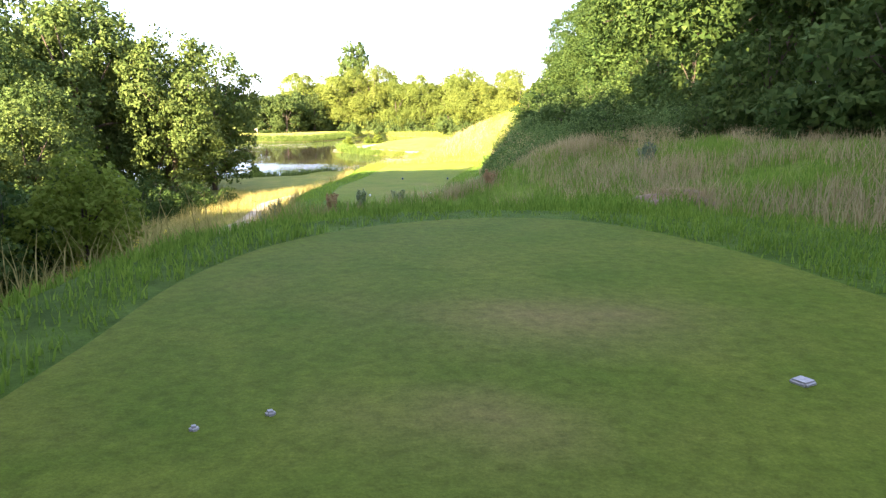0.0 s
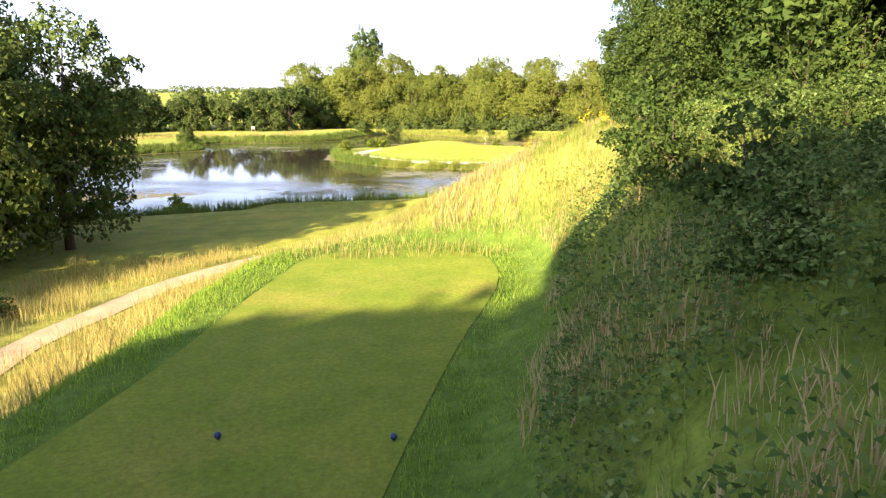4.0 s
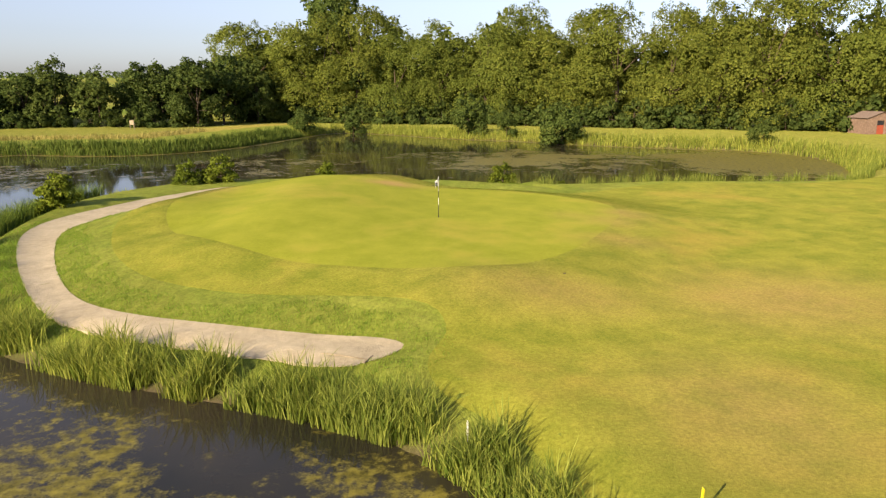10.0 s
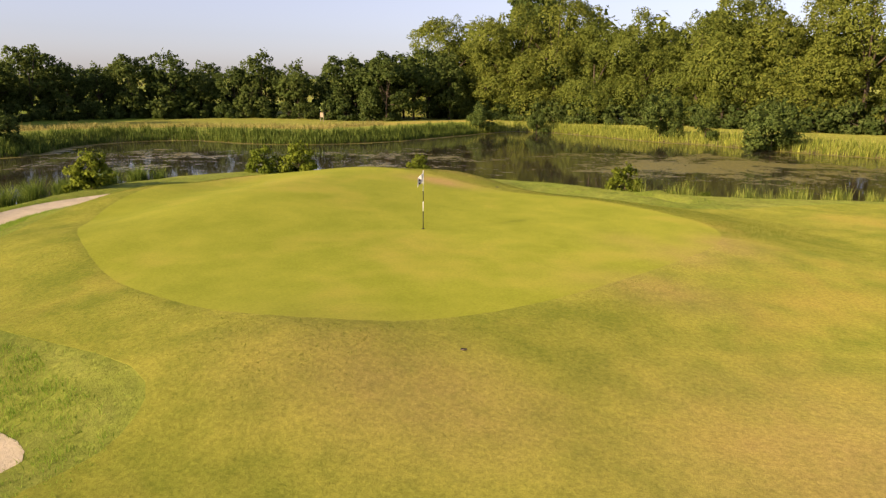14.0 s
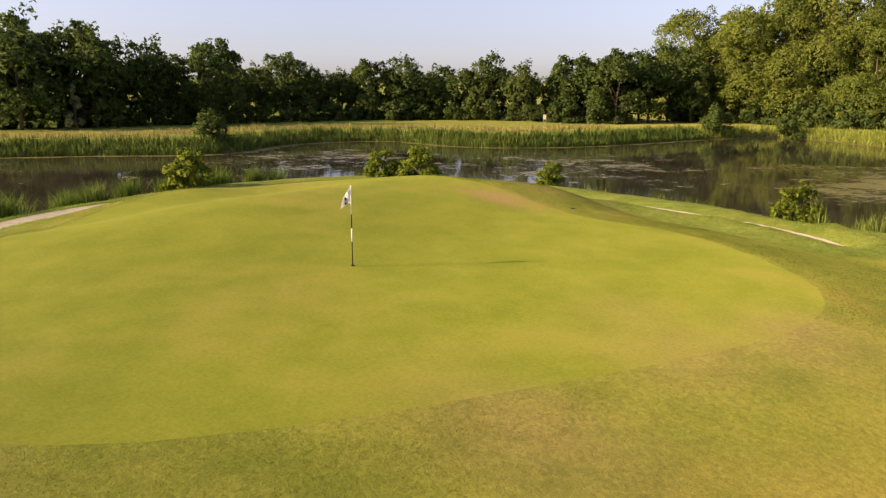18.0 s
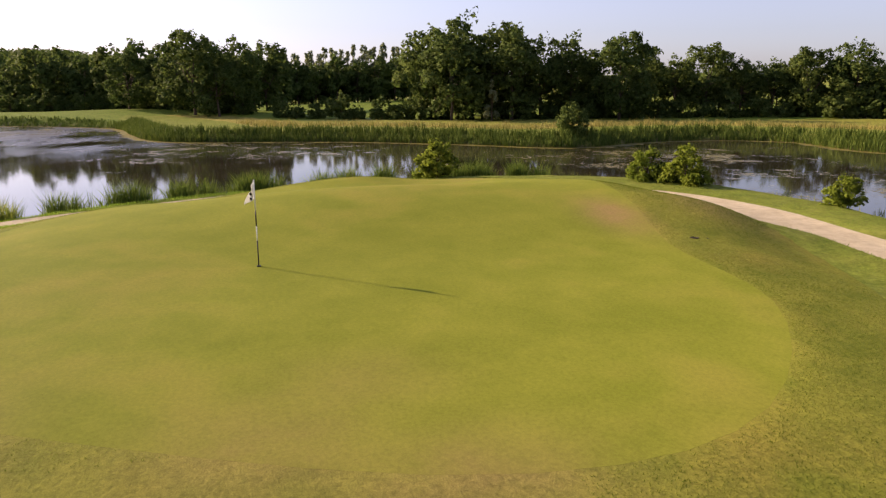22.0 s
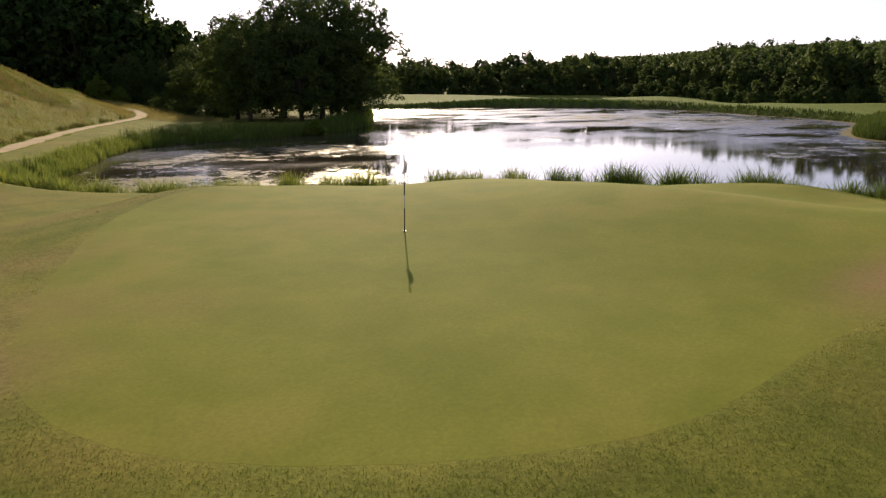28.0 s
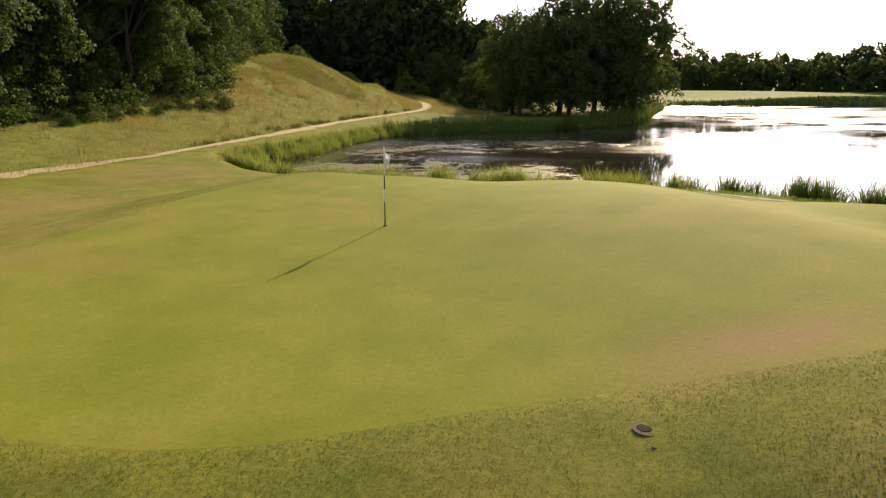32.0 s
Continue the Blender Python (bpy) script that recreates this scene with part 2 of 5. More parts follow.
# ---- ground plan ----
WATER_Z = -2.0
SHORE = [(3.4, -32), (2.8, -28.3), (2.3, -25.9), (1.1, -22.8), (-1.4, -20.4), (-4.7, -18.8), (-7.8, -17.7), (-11.1, -16.3),
         (-15, -14.3), (-18, -11.8), (-21, -8.2), (-24.4, -2), (-26.6, 4), (-27.8, 12), (-27, 18), (-24.5, 23), (-21, 26.5),
         (-16, 27.5), (-11, 28.2), (-5, 27.2), (2, 25.7), (6, 23.6), (11, 23.2), (19.5, 25), (30, 24.5), (36.9, 27), (42, 36),
         (46, 48), (44, 60), (34, 67), (21, 75), (14, 82), (1, 90.5), (-8, 100), (-15, 106), (-23, 107), (-26.5, 96)]
SHORE += [(-29.5, 83), (-31.5, 74), (-35, 66.5), (-39.5, 61.5), (-45.5, 59.5), (-52, 60.5), (-58.5, 61.5), (-63.5, 57), (-65, 50), (-63, 43), (-58, 32), (-66, 22), (-74, 10),
          (-77, 0), (-79, -11), (-85, -17), (-100, -22), (-119, -28), (-130, -40), (-138, -55), (-150, -75), (-153, -95),
          (-140, -112), (-123, -124), (-98, -133), (-80, -112), (-64, -90), (-53, -75), (-42, -66), (-32, -61.8), (-24.5, -58.8),
          (-17, -57.6), (-11.7, -55.2), (-5.6, -46.7), (-1, -38)]
GREEN = [(1.3, -11), (5, -8.3), (8.4, -2), (10.3, 3.5), (9.3, 7.5), (5, 10.8), (0, 11.2), (-5, 12.2), (-10, 12.2), (-14.3, 8.5),
         (-15.2, 3), (-12.8, -3), (-8, -7.5), (-3, -10.3)]
BUNKER = [(-0.9, -16.4), (-2.2, -17.6), (-4.5, -17), (-7.6, -15.9), (-10.9, -14.6), (-13.9, -12.7), (-17, -8.8), (-20.6, -3.2),
          (-22.9, 1.4), (-23.6, 5.6), (-22.6, 10.5), (-20.4, 16), (-17, 20.8), (-11, 22.6), (-5, 22), (0.8, 21.1), (6.4, 18.6),
          (8.6, 16.6), (8, 15.8), (3.9, 18.3), (-1, 18.4), (-6, 19.4), (-11, 20), (-15, 18.2), (-18, 13.6), (-19.8, 9.5), (-21, 5),
          (-20.9, 1.6), (-18.3, -4), (-15.3, -8.9), (-13, -11.6), (-10.4, -13.1), (-7.4, -14.1), (-3.8, -15.2), (-1.6, -15.6)]
FAIRWAY = [(4.4, -33), (3.9, -28), (3.4, -25.4), (2.2, -21.9), (0.2, -19.3), (-0.1, -17.4), (0.4, -15.3), (-1, -13.5), (-7, -12), (-12, -9), (-15.5, -4), (-17.5, 2), (-17, 8),
           (-14.8, 13.8), (-10, 16.8), (-5, 16.4), (2, 15.4), (8, 13), (14, 18), (20, 21.4), (30, 20.5), (42, 27), (50, 34),
           (62, 40), (62, 20), (36, 0), (21, -15), (14, -23), (8.6, -33)]
LOWER = [(2.6, -37.2), (4.3, -34.8), (5.2, -32.6), (8.6, -32.6), (6, -36.6), (2.6, -45), (-5.3, -59.4), (-12.8, -73.4), (-17.6, -79), (-24.5, -86.5), (-30.5, -93), (-36, -80), (-36, -69.5),
         (-26, -64.2), (-17, -61.8), (-11, -58.6), (-4.4, -49.2), (0, -40.4)]
TEE_LOW = [(-20.4, -126.5), (-20.8, -121), (-19.3, -114), (-18.2, -106.5), (-17, -103), (-12.6, -103), (-11.8, -106.5), (-13.6, -113),
           (-15.2, -120), (-15.4, -125), (-17, -127.4)]
TEE_HIGH = [(-20.9, -159), (-20.7, -152.7), (-20.5, -150.7), (-19.9, -149.1), (-18.8, -147.9), (-17.2, -147.3), (-15.9, -147.7), (-15, -149.2), (-14.5, -152),
            (-14.3, -159), (-17.4, -162)]
PATHWAY = [(-27.6, -170), (-27.8, -140), (-27.4, -122), (-27, -111), (-27.2, -101), (-24.2, -89.5), (-16.6, -79.3), (-11.6, -71.8), (-7.5, -64.4),
           (-2.9, -55), (1.6, -46), (5.6, -37.5), (9.6, -30), (14, -23.5), (17, -19.6)]
TOE = [(60, 30), (30, 2), (17.5, -17), (11.5, -26), (7.2, -36), (-1, -52.5), (-6, -63.5), (-14.6, -79), (-22.2, -89.5), (-25.4, -101),
       (-25.4, -112), (-26, -124), (-26, -170), (-26, -400)]


def rounded(points, closed=True, steps=5):
    """A smooth line through the points."""
    p = np.array(points, float)
    n = len(p)
    q = []
    for i in range(n if closed else n - 1):
        a, b, c, d = (p[(i + k) % n] if closed else p[min(max(i + k, 0), n - 1)] for k in (-1, 0, 1, 2))
        for s in range(steps):
            t = s / steps
            q.append(0.5 * (2 * b + (c - a) * t + (2 * a - 5 * b + 4 * c - d) * t * t + (3 * b - a - 3 * c + d) * t ** 3))
    if not closed:
        q.append(p[-1])
    return np.array(q)


def away(x, y, line, closed=True, reach=0.0):
    """Distance from a line; for a closed one negative inside, for an open one positive on its left side seen from its end."""
    x, y = np.asarray(x, float), np.asarray(y, float)
    if reach:
        (x0, y0), (x1, y1) = line.min(0) - reach, line.max(0) + reach
        near = (x > x0) & (x < x1) & (y > y0) & (y < y1)
        out = np.full(x.shape, reach)
        out[near] = away(x[near], y[near], line, closed)
        return out
    best, inside, side = np.full(x.shape, 1e18), np.zeros(x.shape, bool), np.zeros(x.shape)
    ends = np.roll(line, -1, 0) if closed else line[1:]
    for (ax, ay), (bx, by) in zip(line, ends):
        dx, dy = bx - ax, by - ay
        t = np.clip(((x - ax) * dx + (y - ay) * dy) / (dx * dx + dy * dy + 1e-12), 0, 1)
        d = (x - ax - t * dx) ** 2 + (y - ay - t * dy) ** 2
        near = d < best
        side = np.where(near, (x - ax) * dy - (y - ay) * dx, side)
        best = np.where(near, d, best)
        if closed:
            inside ^= ((ay > y) != (by > y)) & (x < (bx - ax) * (y - ay) / (by - ay + 1e-12) + ax)
    best = np.sqrt(best)
    return np.where(inside, -best, best) if closed else np.where(side < 0, best, -best)


SHORE_L, GREEN_L, BUNKER_L, TOE_L = rounded(SHORE, True, 3), rounded(GREEN, True, 4), rounded(BUNKER, True, 3), rounded(TOE, False, 4)
TEE_LOW_L, TEE_HIGH_L = rounded(TEE_LOW, True, 4), rounded(TEE_HIGH, True, 4)


def waves(x, y, size, seed=0.0):
    """Soft rolling unevenness between about -1 and 1."""
    a = np.sin(x / size + 1.3 * seed + 0.7 * np.sin(y / size * 0.8 + seed))
    b = np.sin(y / size * 1.1 + 2.1 * seed + 0.8 * np.sin(x / size * 0.9 + 2 * seed))
    return 0.5 * (a + b)


def clumps(x, y, size, seed):
    """Irregular soft clumps between about -1 and 1, with no rows."""
    rng = np.random.default_rng(1000 + seed)
    total = np.zeros(np.shape(x))
    for _ in range(9):
        a, f, p = rng.uniform(0, 6.283), rng.uniform(0.55, 1.6) / size, rng.uniform(0, 6.283)
        u, v = x * math.cos(a) + y * math.sin(a), y * math.cos(a) - x * math.sin(a)
        total = total + np.sin(u * f + p + 1.1 * np.sin(v * f * 0.63 + 2 * p))
    return total / 4.2


# swells and dips round the green: centre, half widths, rise
SWELLS = [(-3.2, 14.9, 3.4, 2.4, 0.7), (-16, 4, 2.5, 3.0, 0.28), (-13.5, -2.5, 2.5, 2.2, -0.25), (1.5, -12, 2.5, 2.5, 0.22), (-6.5, -9.5, 2.5, 2.0, -0.17)]


def height(x, y):
    x, y = np.asarray(x, float), np.asarray(y, float)
    shore = away(x, y, SHORE_L)
    r = np.hypot(x, y)
    land = -0.95 + 0.08 * waves(x, y, 7.0)
    # the hill with the wood, east of the path
    toe = away(x, y, TOE_L, False)
    foot = np.interp(y, [-165, -125, -110, -95, -80, -70], [1.5, 0.7, 0.25, -0.4, -0.9, -0.95])
    rise = np.interp(toe, [0, 1.0, 5, 9, 13, 17, 25, 60, 200], [0, 0.3, 1.6, 3.0, 4.9, 6.4, 7.4, 8.6, 9.5])
    rise = rise * np.interp(y, [-150, -128, -112, -95, -60, -45, -25, 0, 30], [0.72, 0.75, 0.95, 1.08, 1.0, 0.85, 0.5, 0.12, 0.0])
    rise = rise + smooth(2, 6, toe) * smooth(14, 5, toe) * 0.2 * waves(x, y, 2.5, 2.0)
    hill = foot + rise
    low = np.maximum(foot + 0.16 * np.minimum(toe + 3.5, 0), -1.3)
    land = np.where(toe > 0, hill, np.where(y < -62, low, land))
    for line, z, soft in ((TEE_LOW_L, 3.0, 4.0), (TEE_HIGH_L, 5.35, 9.0)):
        d = away(x, y, line, reach=12.0)
        if z > 5:
            soft = 6.3 + 2.7 * smooth(-22.5, -19.0, x)
        k = 1 - smooth(0.8, soft, d)
        land = land * (1 - k) + z * k
    land = land + 0.42 * np.exp(-((y + 131.2) / 1.7) ** 2) * smooth(-26, -22, x) * smooth(-6, -10, x)
    land = land + 0.6 * np.exp(-((y + 98) / 11) ** 2 - ((x + 4) / 5) ** 2)
    wild = smooth(-150, -146, y) * smooth(-126, -130, y) * smooth(-28, -25, x) * smooth(-3, -7, x)
    wild = wild * smooth(0.6, 2.0, away(x, y, TEE_LOW_L, reach=3.0)) * smooth(0.9, 2.2, away(x, y, TEE_HIGH_L, reach=3.0))
    land = land + 0.13 * wild * clumps(x, y, 1.1, 60)
    # the green on its mound
    d = away(x, y, GREEN_L, reach=9.0)
    b = away(x, y, BUNKER_L, reach=9.0)
    top = 0.88 * smooth(1.0, -8.5, x) * smooth(-11.0, 5.0, y) * (1 - 0.8 * smooth(-8.0, -13.5, x) * (1 - 0.5 * smooth(6, 11, y))) - 0.022 * np.maximum(x, 0) + 0.06 * (waves(x, y, 4.0, 1.0) - waves(np.zeros(1), np.zeros(1), 4.0, 1.0))
    k = 1 - smooth(-0.5, 6.5, d)
    k *= np.where(d > 0, smooth(-1.0, 1.8, b) * 0.8 + 0.2, 1.0)
    land = land * (1 - k) + top * k
    land = np.where(b < 2.5, land + (-1.12 - land) * smooth(0.9, -0.5, b), land)
    for cx, cy, rx, ry, k in SWELLS:
        land = land + k * np.exp(-((x - cx) / rx) ** 2 - ((y - cy) / ry) ** 2) * smooth(-0.2, 1.2, b)
    land = land + (0.24 + 0.22 * smooth(-4.0, 0.0, x) * smooth(9.5, 6.5, x)) * np.exp(-((b - 1.3) / 0.9) ** 2) * smooth(11.0, 14.0, y) * (d < 8.9)
    # far fields rise to the skyline
    far = np.maximum(r - 190, 0)
    land = land + 36 * smooth(0, 1900, far) + smooth(60, 400, far) * 5 * waves(x, y, 170.0, 3.0)
    land = land + 40 * np.exp(-((x + 1450) / 480) ** 2 - ((y + 480) / 460) ** 2)
    land = land + smooth(60, 130, r) * smooth(-40, -90, x) * smooth(120, 165, r) * (1.0 + 0.9 * waves(x, y, 13.0, 5.0))
    k = smooth(-0.2, 2.6, shore)
    bed = WATER_Z + 0.02 - 0.35 * np.clip(-shore, 0, 4)
    return np.where(shore > 0, WATER_Z + (land - WATER_Z) * k, bed)


# ---- mesh helpers ----
def mesh_object(name, verts, faces, material, parent=None, label="", shade=True):
    me = bpy.data.meshes.new(name)
    me.from_pydata([tuple(v) for v in verts], [], [tuple(f) for f in faces])
    me.materials.append(material)
    if shade:
        me.polygons.foreach_set("use_smooth", [True] * len(me.polygons))
    me.update()
    ob = new(name, me)
    if parent:
        ob.parent = parent
    if label:
        ob["label"] = label
    return ob


def part(name, bm, material, parent=None, label="", shade=False):
    me = bpy.data.meshes.new(name)
    bm.normal_update()
    bm.to_mesh(me)
    bm.free()
    me.materials.append(material)
    if shade:
        me.polygons.foreach_set("use_smooth", [True] * len(me.polygons))
    ob = new(name, me)
    if parent:
        ob.parent = parent
    if label:
        ob["label"] = label
    return ob


def cards(name, quads, material, parent=None, normals=None):
    """Flat pieces, an array of (n, corners, 3), as one mesh; normals, one for each piece, soften its shading."""
    quads = np.asarray(quads, np.float32)
    n, c = quads.shape[:2]
    me = bpy.data.meshes.new(name)
    me.vertices.add(c * n)
    me.vertices.foreach_set("co", quads.ravel())
    me.loops.add(c * n)
    me.loops.foreach_set("vertex_index", np.arange(c * n, dtype=np.int32))
    me.polygons.add(n)
    me.polygons.foreach_set("loop_start", np.arange(0, c * n, c, dtype=np.int32))
    me.update(calc_edges=True)
    me.materials.append(material)
    if normals is not None:
        me.polygons.foreach_set("use_smooth", np.ones(n, bool))
        me.normals_split_custom_set_from_vertices(np.repeat(normals, c, 0))
    ob = new(name, me)
    if parent:
        ob.parent = parent
    return ob


def grid_axis(fine, step, middle, mid_step, end):
    a = list(np.arange(fine[0], fine[1] + 1e-6, step))
    lo, hi = a[0], a[-1]
    while lo > middle[0]:
        lo -= mid_step
        a.insert(0, lo)
    while hi < middle[1]:
        hi += mid_step
        a.append(hi)
    g = mid_step
    while hi < end or lo > -end:
        g *= 1.22
        lo, hi = lo - g, hi + g
        a = [lo] + a + [hi]
    return np.array(a)


def sheet(name, xs, ys, z, material):
    X, Y = np.meshgrid(xs, ys)
    Z = z(X, Y)
    n, m = len(ys), len(xs)
    i = np.arange(n * m).reshape(n, m)
    faces = np.stack([i[:-1, :-1], i[:-1, 1:], i[1:, 1:], i[1:, :-1]], -1).reshape(-1, 4)
    ob = mesh_object(name, np.stack([X, Y, Z], -1).reshape(-1, 3).tolist(), faces.tolist(), material)
    return ob, X.ravel(), Y.ravel()


def attribute(ob, name, values):
    a = ob.data.attributes.new(name, "FLOAT", "POINT")
    a.data.foreach_set("value", np.asarray(values, np.float32))


def dense_line(line, step):
    seg = []
    for a, b in zip(line, np.roll(line, -1, 0)):
        k = max(1, int(np.linalg.norm(b - a) / step))
        seg += [a + (b - a) * i / k for i in range(k)]
    return np.array(seg)


def drape(name, line, lift, step, material, label, category, skirt=0.008, under=()):
    """A sheet inside a closed line, laid over the ground."""
    from mathutils.geometry import delaunay_2d_cdt
    edge = dense_line(line, step)
    n = len(edge)
    gx, gy = np.meshgrid(np.arange(edge[:, 0].min(), edge[:, 0].max(), step), np.arange(edge[:, 1].min(), edge[:, 1].max(), step))
    gx, gy = gx.ravel(), gy.ravel()
    ok = away(gx, gy, edge) < -0.45 * step
    holes = [dense_line(inner, 0.5) for inner in under]
    for hole in holes:
        ok &= np.abs(away(gx, gy, hole)) > 0.25
    pts, lines = [Vector(p) for p in edge], [(i, (i + 1) % n) for i in range(n)]
    for hole in holes:
        m = len(pts)
        lines += [(m + i, m + (i + 1) % len(hole)) for i in range(len(hole))]
        pts += [Vector(p) for p in hole]
    pts += [Vector(p) for p in zip(gx[ok], gy[ok])]
    out = delaunay_2d_cdt(pts, lines, [list(range(n))], 1, 1e-5)
    co = np.array([tuple(v) for v in out[0]])
    z = height(co[:, 0], co[:, 1]) + lift
    for inner in under:
        z = z - 0.12 * smooth(-0.05, -0.5, away(co[:, 0], co[:, 1], inner))
    verts = [(a, b, c) for (a, b), c in zip(co, z)]
    faces = [tuple(f) for f in out[2]]
    base = len(verts)
    verts += [(a, b, c) for (a, b), c in zip(co[:n], z[:n])] + [(a, b, c - skirt) for (a, b), c in zip(co[:n], z[:n])]
    faces += [(base + i, base + n + i, base + n + (i + 1) % n, base + (i + 1) % n) for i in range(n)]
    ob = mesh_object(name, verts, faces, material)
    scorch = np.zeros(len(verts))
    vx, vy = np.array([v[0] for v in verts]), np.array([v[1] for v in verts])
    for cx, cy, rx, ry, k in SCORCH:
        scorch = np.maximum(scorch, k * np.exp(-((vx - cx) / rx) ** 2 - ((vy - cy) / ry) ** 2))
    attribute(ob, "scorch", scorch)
    return tagged(ob, label, category, kind="structure")


# dry patches in the mown turf: centre, half widths, strength
SCORCH = [(-3.2, 11.0, 1.9, 0.9, 1.0), (-3.6, 14.6, 2.2, 1.2, 0.8), (9.0, 0.3, 1.5, 1.7, 0.45), (8.6, -4.3, 2.2, 1.4, 0.45), (10.4, 2.7, 1.4, 1.9, 0.55),
          (7.2, 1.7, 1.2, 1.4, 0.3), (4.5, -12.5, 4.0, 2.0, 0.5), (13, -12, 5, 4, 0.6), (8, -21, 3, 4, 0.5), (-14.5, 9.0, 1.4, 1.2, 0.6),
          (-17.3, -152.5, 0.9, 0.5, 0.7), (-18.2, -154.3, 0.5, 0.4, 0.5), (-17.4, -123.2, 1.1, 0.7, 0.45), (-16.2, -119, 0.6, 0.9, 0.5)]


# ---- ground, water ----
XS = grid_axis((-42, 34), 0.75, (-170, 90), 2.0, 3000)
YS = grid_axis((-166, 40), 0.75, (-170, 130), 2.0, 3000)
WAY = rounded(PATHWAY, False)
side = np.gradient(WAY, axis=0)
side = np.stack([-side[:, 1], side[:, 0]], 1) / np.linalg.norm(side, axis=1)[:, None]
wide = (0.82 + 0.1 * np.sin(np.arange(len(WAY)) * 1.7)) * np.interp(WAY[:, 1], [-112, -88], [0.32, 1.0])
PATH_L = np.concatenate([WAY + side * wide[:, None], (WAY - side * wide[::-1, None])[::-1]])
OVERLAYS = [rounded(FAIRWAY, True, 4), rounded(LOWER, True, 4), TEE_LOW_L, TEE_HIGH_L, PATH_L, BUNKER_L, GREEN_L]


def bare(x, y):
    z = height(x, y)
    for line in OVERLAYS:
        near, deep = (-0.15, -0.6) if line is BUNKER_L else (-0.7, -1.5)
        z = z - 0.16 * smooth(near, deep, away(x, y, line, reach=2.0))
    return z


ground, GX, GY = sheet("ground", XS, YS, bare, M_GROUND)
tagged(ground, "uneven grassland with lush and straw-coloured patches", "ground", kind="structure")
gd, gt = away(GX, GY, SHORE_L), away(GX, GY, TOE_L, False)
shade_side = smooth(-98, -118, GY)
dry = np.where(gt > 0.2, 0.85 - 0.3 * smooth(-88, -72, GY) - 0.75 * shade_side, 0.28)
dry = np.where((gt > 9) & (GY > -108), 0.72, dry)
dry = np.where((gt <= 0.2) & (gt > -6) & (GY < -62), 0.75, dry)
dry = np.where((np.hypot(GX, GY) > 45) & (gt < 0), 0.55, dry)
dry = np.where((np.hypot(GX, GY) > 120) & (GX < -95) & (np.hypot(GX, GY) < 260), 0.06, dry)
dry = np.where((np.hypot(GX, GY) > 260), 0.25 + 0.3 * (np.sin(GX / 90.0) * np.sin(GY / 70.0) > 0.35), dry)
back = (GX < -30) & (GY > -30) & (np.hypot(GX, GY) < 140)
dry = np.where(back & (gd > 3.5) & (gd < 17), 0.3, np.where(back & (gd >= 17) & (gd < 26), 1.0, dry))
dry = np.where((GX < -20.6) & (GY < -85) & (gt > 0.2), 0.8, dry)
attribute(ground, "dry", dry)
d_tee = np.minimum(away(GX, GY, TEE_LOW_L, reach=6.0) - 0.4, away(GX, GY, TEE_HIGH_L, reach=6.0) - 1.0)
attribute(ground, "collar", smooth(2.6, 1.4, d_tee))
attribute(ground, "mud", smooth(1.0, -0.1, gd))

water, WX, WY = sheet("pond_water", np.arange(-172, 60.1, 1.5), np.arange(-150, 120.1, 1.5), lambda x, y: np.full(x.shape, WATER_Z), M_WATER)
tagged(water, "still dark pond water with olive algae mats", "water", kind="structure")
algae = np.full(WX.shape, 0.12)
for cx, cy, rx, ry, k in ((-6, -27, 13, 12, 0.64), (-15, -24, 10, 10, 0.58), (-14, -41, 14, 9, 0.56), (38, 48, 17, 22, 0.9), (12, 52, 25, 22, 0.7), (-22, 45, 26, 30, 0.5),
                          (-45, 35, 22, 25, 0.5), (-24, -45, 12, 9, 0.6), (-48, -40, 14, 16, 0.42), (-105, -60, 45, 45, 0.52), (-62, -4, 24, 26, 0.5), (-95, -45, 22, 20, 0.45), (-45, -48, 14, 9, 0.6)):
    algae = np.maximum(algae, k * np.exp(-(((WX - cx) / rx) ** 2 + ((WY - cy) / ry) ** 2)))
wd = away(WX, WY, SHORE_L)
algae = np.maximum(algae, 0.95 * smooth(-2.4, -0.8, wd) * (WY > 0) + 0.85 * smooth(-2.4, -0.8, wd) * ((WX < -60) & (WY <= 0)))
attribute(water, "algae", algae)
attribute(water, "breeze", np.maximum(smooth(-45, -85, WX) * smooth(10, -20, WY), 0.6 * smooth(-66, -50, WY) * smooth(-26, -36, WY) * smooth(2, -8, WX) * smooth(-70, -55, WX)))

drape("fairway", OVERLAYS[0], 0.015, 0.7, M_FAIRWAY, "close-mown sunlit apron with dry brown patches", "fairway", under=(GREEN_L,))
drape("lower_fairway", OVERLAYS[1], 0.021, 0.8, M_FAIRWAY, "close-mown strip of grass between reeds and path", "fairway")
drape("low_tee", TEE_LOW_L, 0.02, 0.6, M_TEE, "mown tee terrace below the wooded bank", "tee")
drape("high_tee", TEE_HIGH_L, 0.02, 0.6, M_TEE, "mown shaded tee with scuffed bare patches", "tee")
drape("putting_green", GREEN_L, 0.016, 0.5, M_GREEN, "smooth yellow-green putting surface on a mound", "putting green")
drape("bunker", BUNKER_L, 0.015, 0.5, M_SAND, "long pale sand bunker curving round the green", "bunker", 0.1)
drape("gravel_path", PATH_L, 0.03, 0.6, M_PATH, "worn tan gravel path along the slope", "path")


